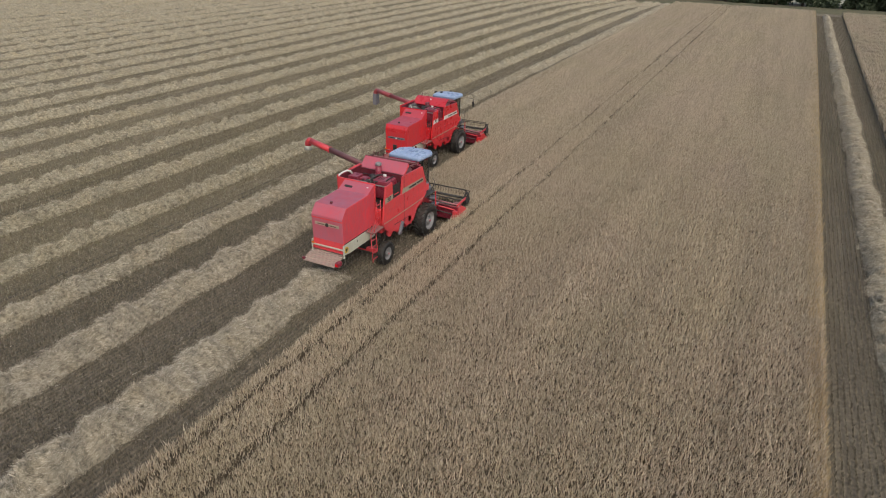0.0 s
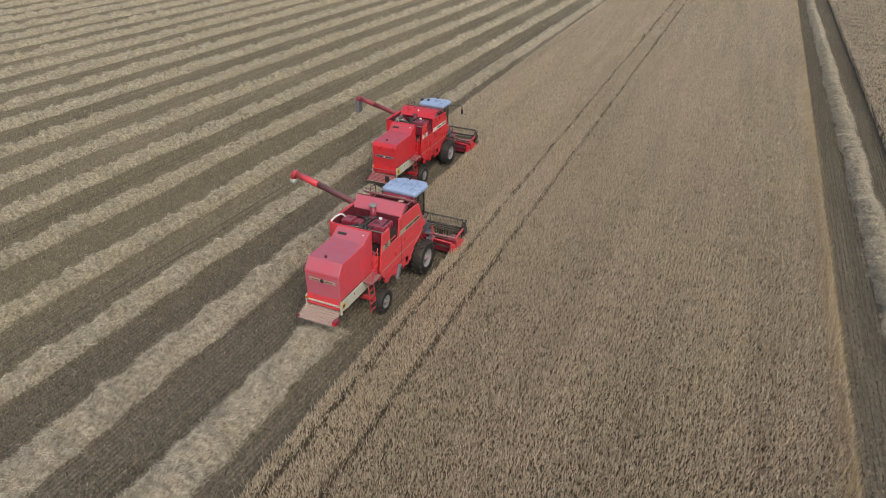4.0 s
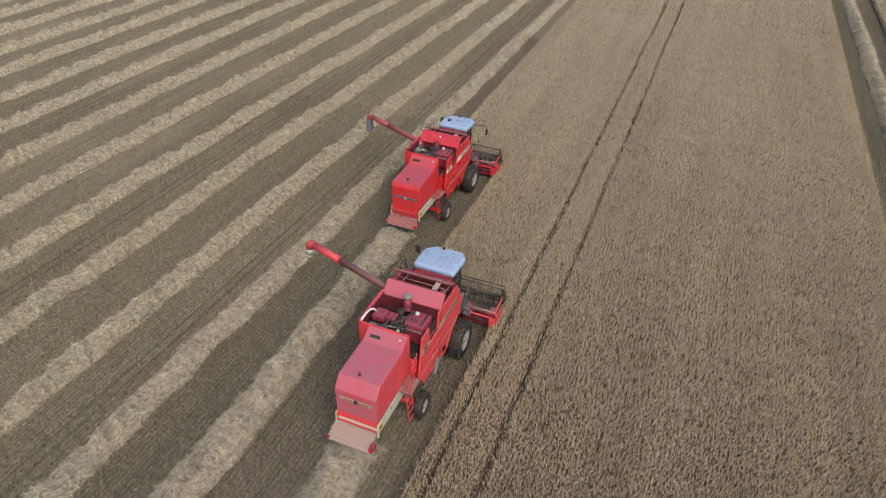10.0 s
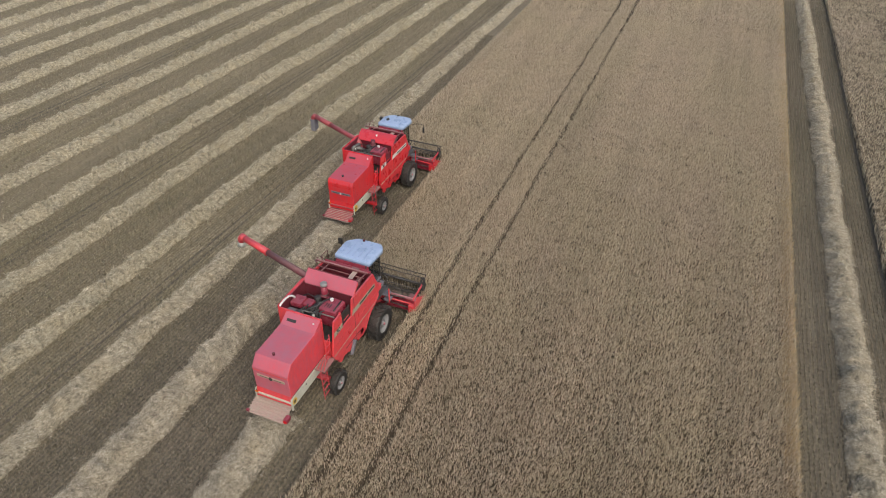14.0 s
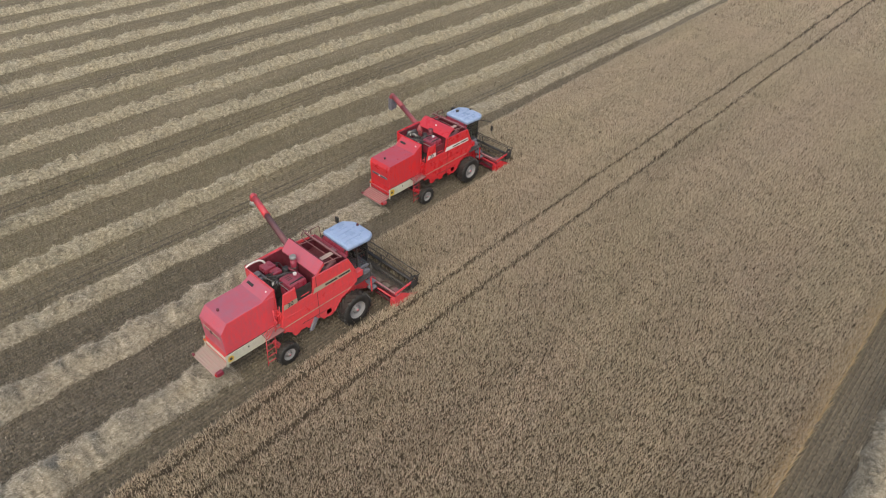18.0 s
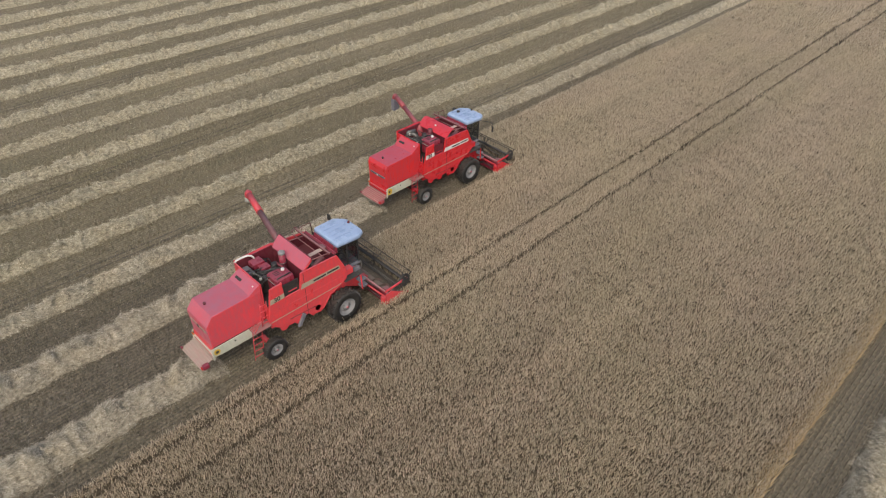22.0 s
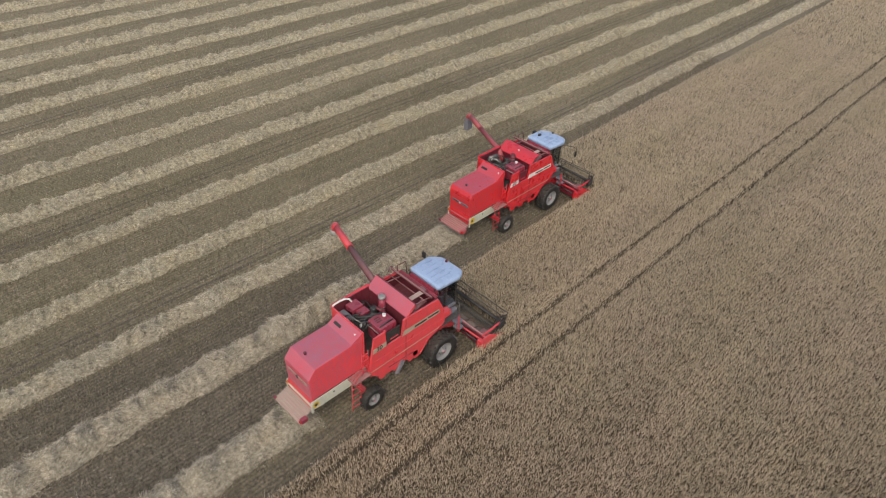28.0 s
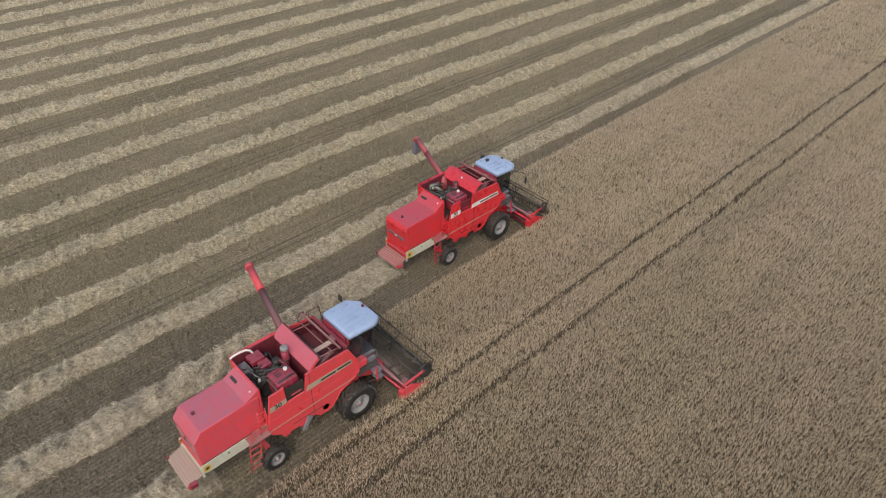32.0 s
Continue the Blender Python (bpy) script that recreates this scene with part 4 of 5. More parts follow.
    # pipes and fittings crowded between the covers
    for k, (px, py, pz) in enumerate(((-0.62, -3.10, 3.38), (-0.30, -2.72, 3.46), (0.16, -2.92, 3.42), (0.04, -2.44, 3.44), (-0.72, -2.28, 3.40))):
        part("fitting", tube([(px, py, pz - 0.22), (px, py, pz - 0.04), (px, py, pz)], [0.06, 0.075, 0.05], 10), (STEEL, BLACK, GREY)[k % 3], engine)
    part("branch_pipe", tube([(0.16, -2.98, 3.30), (0.16, -2.80, 3.60), (0.30, -2.50, 3.66), (0.44, -2.12, 3.58)], 0.035, 8), BLACK, engine, "bent black pipe over the radiator housing")
    part("branch_pipe", tube([(-0.70, -3.25, 3.30), (-0.44, -3.20, 3.52), (0.05, -3.12, 3.50), (0.22, -2.90, 3.30)], 0.028, 8), STEEL, engine, "thin bright pipe")
    part("fuel_line", tube([(-0.95, -2.36, 3.36), (-0.60, -2.20, 3.50), (-0.28, -2.26, 3.50), (0.0, -2.36, 3.36)], 0.022, 6), BLACK, engine)
    part("belt_guard", prism([(-3.20, 3.00), (-3.22, 3.40), (-3.02, 3.46), (-2.96, 3.10)], 0.30, 0.34, 0.008), BLACK, engine)
    part("cover_trim", box(0.26, 0.96, -2.88, -2.865, 3.30, 3.36, 0.006), RIM, radiator, "pale grey strip along the edge")
    part("oil_filter", tube([(-0.36, -3.08, 3.1), (-0.36, -3.08, 3.40)], 0.07, 14), STEEL, engine, "grey oil filter")
    part("fuel_filter", tube([(0.12, -3.05, 3.1), (0.12, -3.05, 3.34)], 0.055, 14), PALE_PLASTIC, engine, "pale fuel filter")
    part("alternator", tube([(-0.20, -2.30, 3.22), (0.06, -2.30, 3.22)], 0.12, 16), STEEL, engine)
    part("manifold", tube([(-0.42, -3.0, 3.16), (-0.48, -2.7, 3.24), (-0.42, -2.35, 3.16)], 0.06, 10), BLACK, engine)
    part("belt_cover", tube([(0.10, -3.24, 3.1), (0.10, -3.32, 3.1)], 0.28, 20), BLACK, engine)
    part("canister", tube([(-0.16, -2.20, 2.9), (-0.16, -2.20, 3.44), (-0.16, -2.20, 3.52)], [0.14, 0.14, 0.10], 18), BLACK, top, "black air cleaner canister")
    cleaner = part("air_cleaner", tube([(-0.05, -1.86, 3.0), (-0.05, -1.86, 3.70 if leader else 3.84)], 0.14, 18), DARK_RED if leader else MAGENTA, top, "air cleaner with a pale cap")
    part("cleaner_strap", tube([(-0.05, -1.86, 3.42), (-0.05, -1.86, 3.46)], 0.158, 18), STEEL, cleaner)
    part("bracket", tube([(-0.42, -2.02, 3.30), (-0.20, -2.10, 3.44), (0.12, -2.08, 3.46), (0.20, -1.90, 3.36)], 0.06, 10), DARK_RED, top, "bent dark red bracket")
    if not leader:
        part("pre_cleaner", tube([(-0.05, -1.86, 3.84), (-0.05, -1.86, 3.88), (-0.05, -1.86, 3.97), (-0.05, -1.86, 4.00)], [0.08, 0.145, 0.145, 0.10], 20), RIM, cleaner, "pale grey bowl on the air cleaner")
        arc = [(-1.12, -3.44, 3.66), (-1.10, -3.36, 3.73), (-1.09, -3.1, 3.75), (-1.06, -2.86, 3.74), (-1.00, -2.72, 3.68), (-0.92, -2.66, 3.56)]
        part("white_pipe", tube(arc, 0.04, 10), WHITE, top, "curved white pipe along the engine bay rim")
    else:
        part("exhaust", tube([(-0.75, -3.05, 3.1), (-0.75, -2.95, 3.62), (-0.55, -2.55, 3.66)], 0.11, 12), STEEL, top, "grey silencer")
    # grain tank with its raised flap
    # tank walls and floor in dark red, the hollow's shade in the colour
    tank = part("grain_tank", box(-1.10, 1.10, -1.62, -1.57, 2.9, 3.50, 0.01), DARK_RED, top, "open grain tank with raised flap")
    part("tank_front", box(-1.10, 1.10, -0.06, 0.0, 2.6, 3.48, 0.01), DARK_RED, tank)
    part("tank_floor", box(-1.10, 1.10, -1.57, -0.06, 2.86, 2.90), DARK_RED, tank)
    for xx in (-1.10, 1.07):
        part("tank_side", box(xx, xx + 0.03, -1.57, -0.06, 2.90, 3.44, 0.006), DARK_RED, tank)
    if leader:
        arch = [(-1.74 + 0.62 * k / 6, 3.52 + 0.40 * math.sin(math.pi * 0.5 * k / 6)) for k in range(7)]
        part("flap", prism(arch + [(q[0] + 0.01, q[1] - 0.035) for q in arch[::-1]], -1.14, 1.16), red, tank, "curved red tank flap")
        part("flap_lamp", tube([(0.0, -1.45, 3.80), (0.0, -1.48, 3.86)], 0.05, 12), WHITE, tank)
    else:
        part("flap", prism([(-1.68, 3.55), (-1.66, 3.58), (-1.24, 3.97), (-1.21, 3.95), (-1.64, 3.53)], -1.14, 1.16, 0.006), hp, tank, "raised red tank flap")
        part("flap_fold", prism([(-1.66, 3.54), (-1.24, 3.94), (-1.20, 3.84), (-1.58, 3.50)], 1.13, 1.17, 0.006), red, tank)
        part("flap_rim", prism([(-1.26, 3.95), (-1.20, 3.99), (-1.17, 3.96), (-1.22, 3.92)], -1.14, 1.16), DARK_RED, tank)
    for xx in (-0.72, 1.00):
        part("tank_rail", tube([(xx, -1.30, 3.76), (xx, -0.2, 3.62)], 0.026, 8), BEAM, tank)
    part("tank_chute", box(0.42, 0.62, -1.28, -0.24, 3.56, 3.60, 0.012), TRAY, tank, "pale dusty board along the tank")
    part("tank_beam", box(-1.36, 1.08, -0.30, -0.22, 3.60, 3.68, 0.012), BEAM, tank, "thin dusty beam across the tank")
    part("tank_beam", tube([(-1.20, -0.56, 3.60), (1.04, -0.52, 3.56)], 0.022, 8), BEAM, tank)
    part("beam_bracket", box(0.30, 0.62, -0.30, -0.08, 3.54, 3.66, 0.02), DUSTY_TUBE, tank)
    for a, b in (((-1.36, -0.36, 3.70), (-1.10, -0.62, 3.82)), ((-1.30, -0.20, 3.72), (-1.18, -0.44, 3.92)), ((-1.24, -0.10, 3.74), (-1.02, -0.28, 3.84))):
        part("beam_stay", tube([a, b], 0.026, 6), DUSTY_TUBE, tank)
    part("cross_auger", tube([(-1.05, -0.85, 3.06), (1.05, -0.85, 3.06)], 0.15, 12), STEEL, tank)
    part("fill_auger", tube([(0.80, -1.3, 2.95), (0.80, -0.45, 3.42)], 0.11, 12), DUSTY_TUBE, tank)
    part("front_cover", prism([(-0.04, 3.46), (0.04, 3.54), (0.07, 3.53), (0.02, 3.44)], -1.10, 1.08), MAGENTA, tank)
    part("handrail", tube([(-1.16, -0.1, 3.4), (-1.2, -0.05, 3.76), (-1.2, 0.40, 3.74), (-1.16, 0.45, 3.0)], 0.018, 8), DARK_RED, top)
    # unloading auger
    tip = (-4.82, -0.42, 3.86) if not leader else (-4.80, -0.25, 3.56)
    root = (-1.05, -1.28, 3.46) if not leader else (-1.08, -1.75, 3.40)
    joint = tuple(r + (t - r) * 0.64 for r, t in zip(root, tip))
    aug = part("unloading_auger", tube([(root[0] + 0.1, root[1] - 0.06, 2.6), (root[0] + 0.08, root[1] - 0.04, 3.2), root, joint], [0.18, 0.18, 0.145, 0.138], 16), LEAD_TUBE if leader else DUSTY_TUBE, top, "long tube auger swung out over the stubble")
    part("outer_tube", tube([joint, tip], [0.152, 0.152], 16), red if not leader else LEAD_TUBE, aug)
    part("tube_collar", tube([joint, tuple(j + (t - j) * 0.04 for j, t in zip(joint, tip))], 0.166, 16), red if not leader else LEAD_TUBE, aug)
    elbow = [tip, (tip[0] - 0.16, tip[1] + 0.05, tip[2] + 0.0), (tip[0] - 0.27, tip[1] + 0.08, tip[2] - 0.14), (tip[0] - 0.28, tip[1] + 0.08, tip[2] - 0.26)]
    part("elbow", tube(elbow, [0.155, 0.17, 0.17, 0.165], 14), red if not leader else LEAD_TUBE, aug)
    sx, sy, sz = elbow[-1]
    if leader:
        part("spout", prism([(sy - 0.20, sz + 0.06), (sy + 0.20, sz + 0.06), (sy + 0.25, sz - 0.66), (sy - 0.20, sz - 0.72)], sx - 0.13, sx + 0.16, 0.03), GREY, aug, "hanging grey rubber spout")
    else:
        part("spout", tube([(sx, sy, sz), (sx - 0.02, sy, sz - 0.22)], [0.16, 0.20], 14), PALE_PLASTIC, aug, "short pale plastic spout")
    # cab
    cab = part("cab_floor", box(-0.76, 0.80, 0.12, 1.50, 2.02, 2.14, 0.02), GREY, top, "driver's cab with tinted glass")
    part("cab_back", box(-0.72, 0.76, 0.14, 0.19, 2.14, 3.40, 0.01), DARK_RED, cab)
    part("steering_column", tube([(0.02, 1.30, 2.14), (0.02, 1.12, 2.78)], 0.05, 10), BLACK, cab)
    part("steering_wheel", tube([(0.02 + 0.2 * math.cos(a * math.pi / 6), 1.11 + 0.06 * math.sin(a * math.pi / 6), 2.80 + 0.17 * math.sin(a * math.pi / 6)) for a in range(13)], 0.016, 6), BLACK, cab)
    for px, py in ((-0.72, 0.22), (0.76, 0.22), (-0.72, 1.45), (0.76, 1.45), (0.76, 0.85)):
        part("cab_post", box(px - 0.03, px + 0.03, py - 0.03, py + 0.03, 2.14, 3.57, 0.008), BLACK, cab)
    for pane in (part("side_pane", box(0.755, 0.765, 0.26, 1.42, 2.2, 3.55), GLASS, cab), part("side_pane", box(-0.725, -0.715, 0.26, 1.42, 2.2, 3.55), GLASS, cab), part("windscreen", box(-0.68, 0.72, 1.47, 1.48, 2.2, 3.55), GLASS, cab)):
        pane.visible_shadow = False
    part("seat", box(-0.22, 0.26, 0.35, 0.80, 2.5, 2.62, 0.03), BLACK, cab)
    part("seat_back", box(-0.20, 0.24, 0.30, 0.40, 2.62, 3.1, 0.03), BLACK, cab)
    roof = part("cab_roof", roof_shell(), ROOF, top, "pale cab roof with pressed ribs, sky's blue in its colour")
    for k in range(5):
        xx = -0.52 + 0.27 * k
        part("roof_rib", prism([(0.44, 3.76), (0.48, 3.806), (0.90, 3.804), (1.24, 3.782), (1.30, 3.74), (1.30, 3.72), (0.44, 3.74)], xx - 0.016, xx + 0.016, 0.005), ROOF, roof)
    part("rear_lip", prism([(0.30, 3.68), (0.315, 3.756), (0.34, 3.766), (0.34, 3.68)], -0.68, 0.80, 0.006), ROOF, roof)
    part("rear_panel", prism([(0.08, 3.26), (0.24, 3.555), (0.30, 3.555), (0.30, 3.26)], -0.72, 0.86, 0.006), MAGENTA, roof, "dark red panel under the roof's rear edge")
    beacon = part("beacon_base", tube([(-0.06, 1.66, 3.66), (-0.06, 1.66, 3.74)], 0.06, 12), BLACK, roof)
    part("beacon_lens", tube([(-0.06, 1.66, 3.74), (-0.06, 1.66, 3.81)], [0.06, 0.04], 12), DARK_RED if not leader else BLACK, beacon)
    if leader:
        part("intake_stack", box(-0.98, -0.82, 0.92, 1.10, 3.40, 3.78, 0.03), BLACK, top, "black air intake beside the roof")
        part("stack_stay", tube([(-0.9, 1.0, 3.5), (-0.80, 0.9, 3.0)], 0.03, 8), BLACK, top)
    else:
        part("marker_lamp", tube([(0.94, 0.06, 3.44), (0.94, -0.02, 3.44)], 0.05, 12), LAMP_RED, top, "small red marker lamp by the roof")
    if leader:
        part("mirror_arm", tube([(0.78, 1.5, 3.40), (1.45, 1.75, 3.44), (1.62, 1.78, 3.36), (1.62, 1.78, 2.95)], 0.02, 8), BLACK, top)
        part("mirror", box(1.55, 1.68, 1.76, 1.80, 2.85, 3.20, 0.015), BLACK, top, "black mirror on its arm")
        part("vent", tube([(-0.35, 0.80, 3.77), (-0.35, 0.80, 3.86)], 0.10, 14), BLACK, roof)
    else:
        part("mirror_arm", tube([(-0.74, 1.4, 3.30), (-1.02, 1.36, 3.40), (-1.06, 1.34, 3.60)], 0.02, 8), BLACK, top)
        part("mirror", box(-1.17, -0.97, 1.30, 1.36, 3.50, 3.80, 0.015), BLACK, top, "black mirror on its arm")
    part("console", box(0.82, 1.12, 0.42, 0.85, 2.02, 2.32, 0.03), red, top)
    part("platform", box(0.80, 1.24, 0.30, 1.30, 1.80, 1.84, 0.006), STEEL, top, "small steel platform by the cab")
    part("step_plate", box(0.84, 1.00, 0.98, 1.36, 1.84, 2.02, 0.03), GREY, top, "grey guard beside the cab steps")
    part("cab_step", box(1.04, 1.36, 1.00, 1.36, 1.46, 1.54, 0.015), GREY, top, "dusty grey step")
    part("cab_step", box(1.08, 1.40, 1.06, 1.40, 1.12, 1.20, 0.015), GREY, top)
    part("step_side", prism([(1.02, 1.90), (1.08, 1.90), (1.12, 1.06), (1.06, 1.06)], 1.36, 1.40), red, top)
    part("guard_post", tube([(1.20, 1.2, 1.84), (1.22, 1.25, 2.35), (1.07, 1.33, 2.42)], 0.022, 8), STEEL, top)
    # chassis, drives and axles
    part("chassis", box(-1.0, 1.0, -3.42, 0.5, 1.32, 2.5, 0.05), red, top, "dark red threshing body under the panels")
    part("front_axle", box(-1.3, 1.3, -0.16, 0.16, 0.68, 1.0, 0.04), red, top)
    part("rear_axle", box(-1.2, 1.2, -3.68, -3.50, 0.44, 0.62, 0.03), red, top)
    part("axle_stand", box(-0.35, 0.35, -3.75, -3.4, 0.55, 1.35, 0.03), BLACK, top)
    part("sieve_box", prism([(-5.4, 1.28), (-1.2, 1.05), (-1.2, 1.36), (-5.4, 1.36)], -0.62, 0.56), DARK_RED, top)
    part("drive_guard", prism([(-2.55, 1.30), (-2.30, 0.98), (-2.05, 1.02), (-1.95, 1.36)], 1.02, 1.16, 0.02), red, top)
    part("drive_guard", prism([(-1.62, 1.22), (-1.50, 0.92), (-1.28, 0.98), (-1.05, 1.40), (-1.2, 1.5)], 1.02, 1.16, 0.02), red, top)
    part("drive_guard", tube([(1.04, -2.9, 1.22), (1.14, -2.9, 1.22)], 0.2, 18), red, top)
    if not leader:
        part("elevator_boot", prism([(-2.36, 0.92), (-2.20, 0.89), (-1.88, 1.38), (-2.02, 1.46)], 1.20, 1.31, 0.02), GREY, top, "grey elevator boot")
    for yy in (-2.75, -2.0, -1.55):
        part("amber_reflector", box(1.16, 1.20, yy - 0.05, yy + 0.05, 1.30, 1.36, 0.005), AMBER, top)
    part("drive_belt", tube([(1.19, -2.62, 1.50), (1.19, -1.30, 1.42)], 0.02, 6), BLACK, top)
    part("belt_pulley", tube([(1.14, -1.22, 1.28), (1.20, -1.22, 1.28)], 0.14, 16), DARK_RED, top)
    part("fender_edge", prism([(-0.92, 1.08), (-0.50, 1.58), (0.05, 1.82), (0.40, 1.99), (0.40, 2.02), (0.05, 1.86), (-0.52, 1.62), (-0.95, 1.10)], 1.10, 1.22, 0.004), red, top, "rolled edge over the front wheel")
    # wheels
    for s in (1, -1):
        wheel("front_wheel", s, 1.66, 0.0, 0.80, 0.50, 0.42, 19, top)
        wheel("rear_wheel", s, 1.44, -3.58, 0.53, 0.32, 0.27, 15, top)
    # ladders
    ladder("upper_ladder", (1.02, -3.62, 2.95), (1.02, -3.66, 1.72), top, red, "narrow red ladder to the engine bay", 0.3)
    ladder("lower_ladder", (0.98, -4.06, 1.74), (1.22, -4.30, 0.42), top, red, "red folding access ladder")
    part("ladder_deck", box(0.74, 1.20, -4.3, -3.45, 1.70, 1.74, 0.008), BEAM, top, "small dusty red deck above the rear wheel")
    for k in range(3):
        part("deck_rail", tube([(0.86 + 0.14 * k, -4.25, 1.75), (0.92 + 0.1 * k, -4.0, 2.05), (1.0 + 0.05 * k, -3.75, 2.1)], 0.016, 6), red, top)
    # feeder house and cutter bar
    part("feeder_house", prism([(0.45, 1.95), (1.95, 0.92), (1.95, 0.30), (0.45, 1.15)], -0.52, 0.70, 0.03), red, top, "sloping red feeder house")
    part("lift_ram", tube([(0.95, 0.3, 1.0), (1.0, 1.75, 0.5)], 0.05, 10), STEEL, top)
    header_x0, header_x1 = -2.08, 2.38
    header = part("cutter_bar", prism([(1.72, 0.98), (1.80, 1.00), (1.84, 0.34), (2.62, 0.20), (3.30, 0.16), (3.30, 0.12), (2.55, 0.11), (1.78, 0.24)], header_x0, header_x1), TROUGH, top, "wide grain header with a black tined reel")
    part("top_beam", tube([(header_x0, 1.74, 1.0), (header_x1, 1.74, 1.0)], 0.045, 12), PINK, header)
    part("back_sheet", prism([(1.70, 0.97), (1.735, 0.97), (1.79, 0.25), (1.755, 0.25)], header_x0, header_x1), MAGENTA, header, "dark red back sheet")
    for k in range(6):
        part("sheet_rib", prism([(1.68, 0.95), (1.71, 0.95), (1.77, 0.28), (1.74, 0.28)], header_x0 + 0.4 + k * 0.73, header_x0 + 0.44 + k * 0.73), MAGENTA, header)
    for xx, s in ((header_x0, -1), (header_x1, 1)):
        part("end_plate", prism([(1.62, 0.16), (1.60, 1.00), (1.95, 1.04), (2.55, 0.66), (3.10, 0.40), (3.62, 0.16), (3.58, 0.08), (2.4, 0.08)], xx - 0.03, xx + 0.03, 0.01), red, header, "red crop divider plate")
        part("divider_nose", tube([(xx, 3.0, 0.34), (xx + s * 0.05, 3.45, 0.24), (xx + s * 0.02, 3.85, 0.10)], [0.11, 0.08, 0.02], 10), red, header)
        part("reel_arm", prism([(1.66, 1.02), (1.70, 1.14), (2.72, 1.20), (3.0, 1.12), (2.98, 1.04), (2.70, 1.10)], xx - s * 0.10 - 0.03, xx - s * 0.10 + 0.03, 0.01), red, header)
        part("reel_ram", tube([(xx - s * 0.12, 1.75, 0.8), (xx - s * 0.12, 2.45, 1.12)], 0.03, 8), STEEL, header)
    part("end_gearbox", box(header_x1 - 0.30, header_x1 - 0.04, 1.52, 1.92, 0.34, 0.80, 0.05), red, header, "red drive box at the header end")
    part("end_gearbox", box(header_x0 + 0.04, header_x0 + 0.30, 1.54, 1.9, 0.34, 0.84, 0.05), red, header)
    part("drive_disc", tube([(header_x1 - 0.10, 2.80, 1.02), (header_x1 - 0.02, 2.80, 1.02)], 0.21, 20), BLACK, header, "black reel drive wheel")
    part("hydraulic_hose", tube([(0.75, 1.2, 1.5), (1.3, 1.45, 1.2), (1.9, 1.6, 1.12), (2.25, 2.0, 1.06)], 0.03, 8), BLACK, header)
    part("support_pipe", tube([(0.70, 1.50, 1.26), (header_x1 - 0.1, 1.66, 1.14)], 0.04, 8), PINK, header)
    part("support_pipe", tube([(0.74, 1.40, 1.06), (header_x1 - 0.2, 1.60, 0.86)], 0.035, 8), red, header)
    part("drive_shaft", tube([(0.72, 1.52, 0.74), (header_x1 - 0.3, 1.60, 0.60)], 0.03, 8), BLACK, header)
    part("valve_block", box(header_x1 - 0.34, header_x1 - 0.12, 1.70, 1.96, 1.04, 1.18, 0.02), DUSTY_TUBE, header)
    heap = bmesh.new()
    cols, rowsy = 40, ((1.86, 0.40), (2.2, 0.60), (2.6, 0.52), (2.95, 0.36), (3.26, 0.19))
    grid = [[heap.verts.new((header_x0 + 0.06 + (header_x1 - header_x0 - 0.12) * i / cols, yy, zz + 0.06 * math.sin(i * 2.7 + yy * 9) * math.sin(i * 0.9))) for i in range(cols + 1)] for yy, zz in rowsy]
    for g0, g1 in zip(grid, grid[1:]):
        for i in range(cols):
            heap.faces.new((g0[i], g0[i + 1], g1[i + 1], g1[i])).smooth = True
    part("cut_crop", heap, CHAFF, header, "dark tangled cut crop on the header")
    part("knife_bar", box(header_x0, header_x1, 3.28, 3.36, 0.11, 0.14), STEEL, header)
    fingers = bmesh.new()
    for k in range(58):
        xx = header_x0 + 0.06 + k * 0.0765
        box(xx - 0.01, xx + 0.01, 3.34, 3.44, 0.115, 0.135, bm=fingers)
    part("knife_fingers", fingers, STEEL, header)
    part("table_auger", tube([(header_x0 + 0.05, 2.18, 0.52), (header_x1 - 0.05, 2.18, 0.52)], 0.16, 16), TROUGH, header)
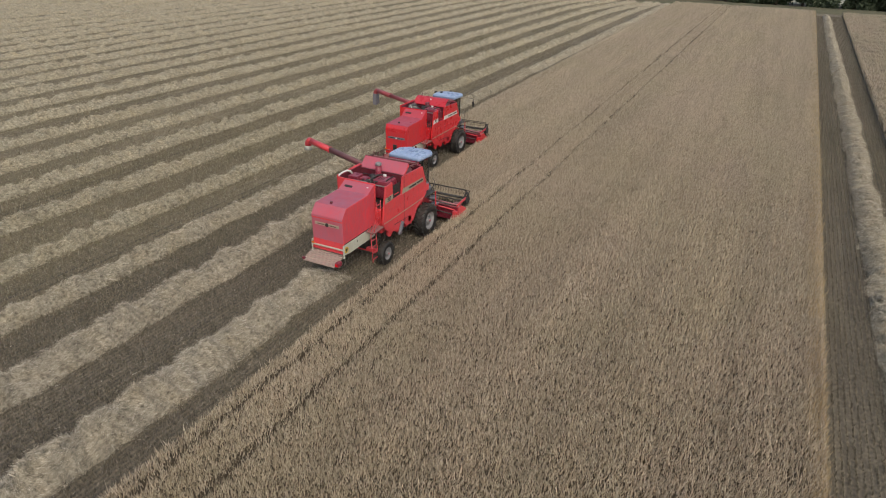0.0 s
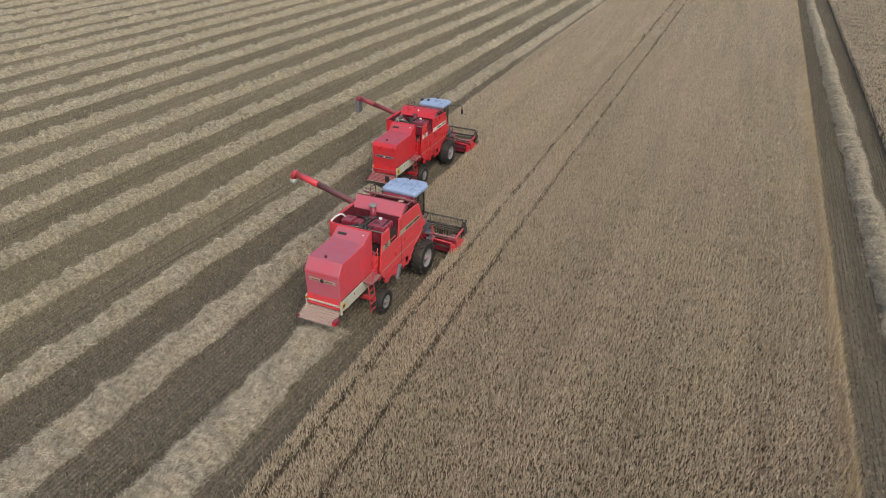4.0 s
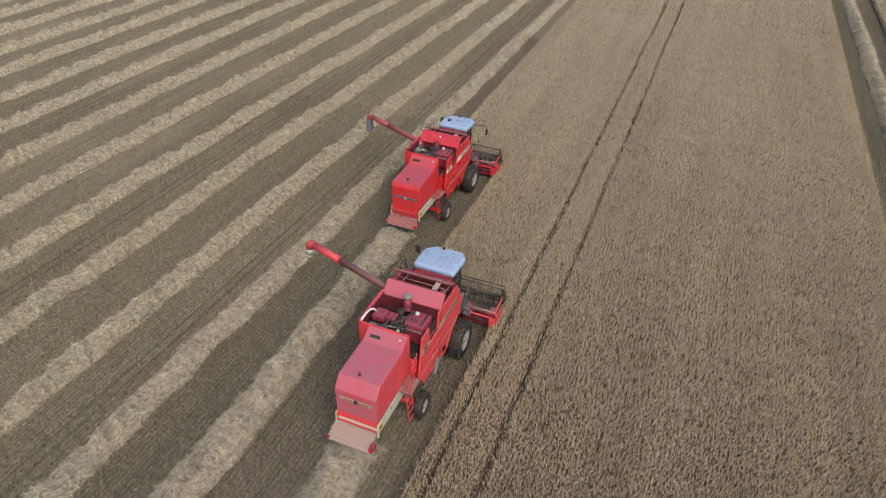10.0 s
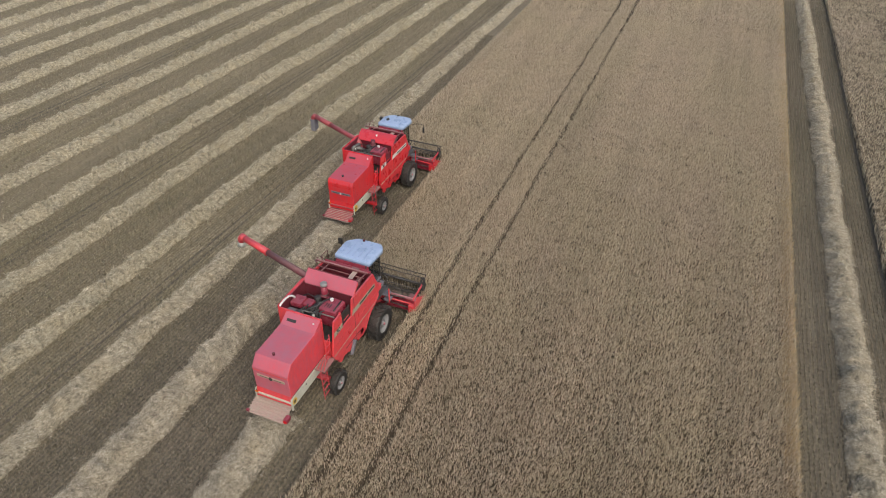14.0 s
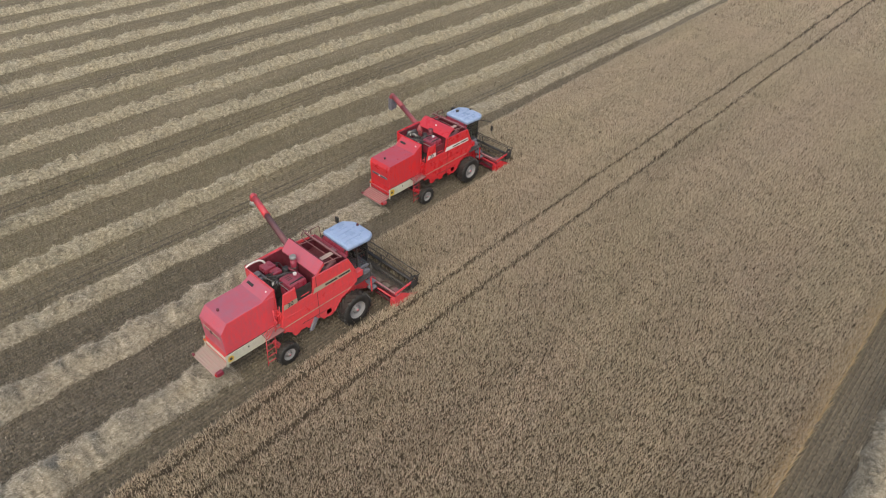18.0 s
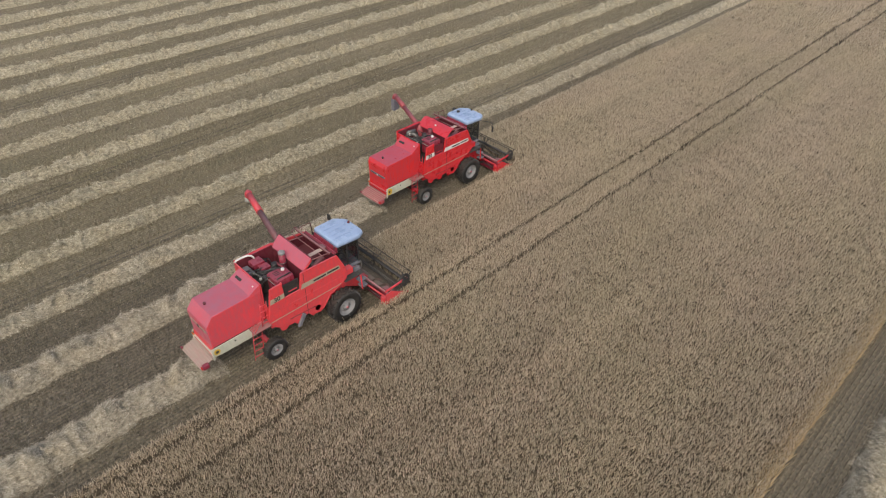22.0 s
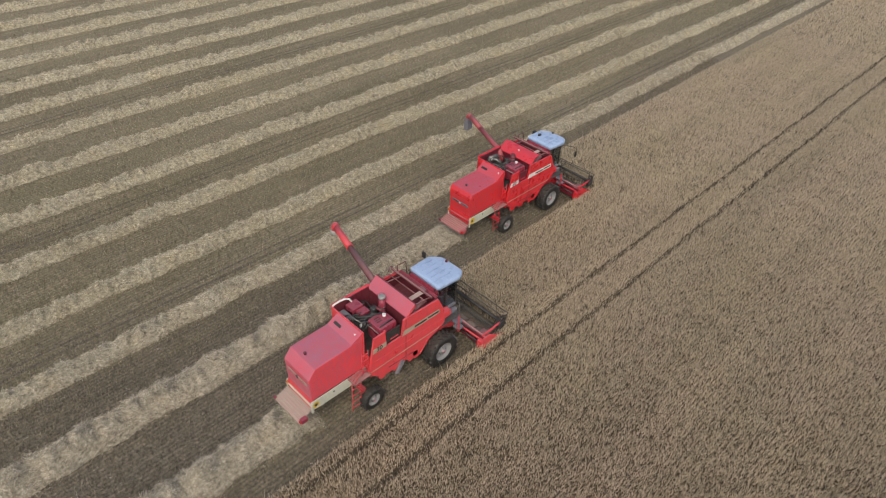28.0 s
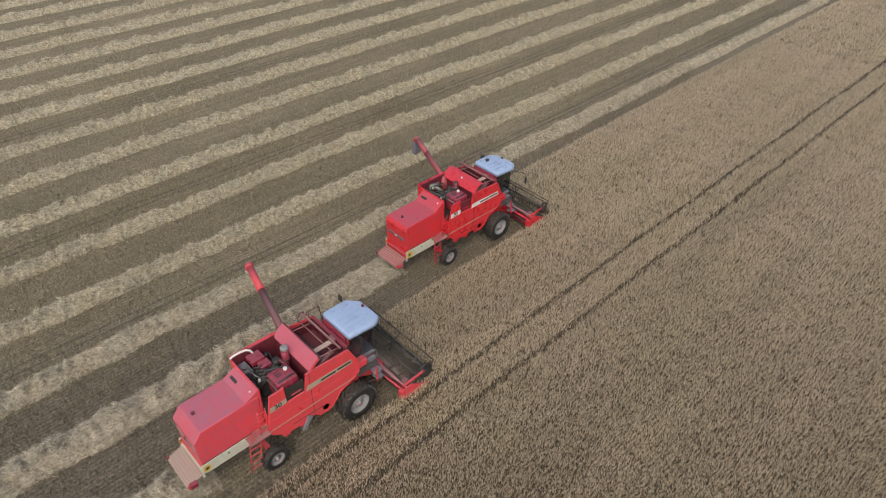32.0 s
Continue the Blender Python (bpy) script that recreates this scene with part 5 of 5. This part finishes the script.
    for a, b, wind in ((header_x0 + 0.08, -0.35, 1), (0.60, header_x1 - 0.08, -1)):
        n = 56
        flight = bmesh.new()
        prev = None
        for k in range(n + 1):
            xx, th = a + (b - a) * k / n, wind * 2 * math.pi * 3.2 * k / n
            v1 = flight.verts.new((xx, 2.18 + 0.15 * math.cos(th), 0.52 + 0.15 * math.sin(th)))
            v2 = flight.verts.new((xx, 2.18 + 0.29 * math.cos(th), 0.52 + 0.29 * math.sin(th)))
            if prev:
                flight.faces.new((prev[0], v1, v2, prev[1]))
            prev = (v1, v2)
        part("auger_flight", flight, TROUGH, header)
    # reel
    ry, rz, rr = 2.86, 1.06, 0.50
    reel = part("reel_shaft", tube([(header_x0 + 0.14, ry, rz), (header_x1 - 0.14, ry, rz)], 0.06, 12), BLACK, header, "black tined reel")
    for k in range(5):
        a = 2 * math.pi * k / 5 + 0.5
        by, bz = ry + rr * math.cos(a), rz + rr * math.sin(a)
        bat = tube([(header_x0 + 0.14, by, bz), (header_x1 - 0.14, by, bz)], 0.024, 8)
        for j in range(28):
            xx = header_x0 + 0.22 + j * 0.150
            tube([(xx, by, bz), (xx, by - 0.05, bz - 0.24)], 0.008, 4, bat)
        part("reel_bat", bat, REEL, reel)
        for xx in (header_x0 + 0.16, 0.15, header_x1 - 0.16):
            part("reel_spoke", prism([(ry - 0.03 * math.sin(a), rz + 0.03 * math.cos(a)), (ry + 0.03 * math.sin(a), rz - 0.03 * math.cos(a)), (by + 0.02 * math.sin(a), bz - 0.02 * math.cos(a)), (by - 0.02 * math.sin(a), bz + 0.02 * math.cos(a))], xx - 0.012, xx + 0.012), BLACK, reel)
    for xx in (header_x0 + 0.16, header_x1 - 0.16):
        part("reel_ring", lathe([(0.22, -0.02), (0.34, -0.02), (0.34, 0.02), (0.22, 0.02)], 20), BLACK, reel).location = (xx, ry, rz)
    top.location = (x, y, 0)
    top.scale = (size,) * 3
    return top


harvester(-0.30, 0.0, RED["faded"], False)
harvester(-4.42, 12.45, RED["bright"], True, 0.96)
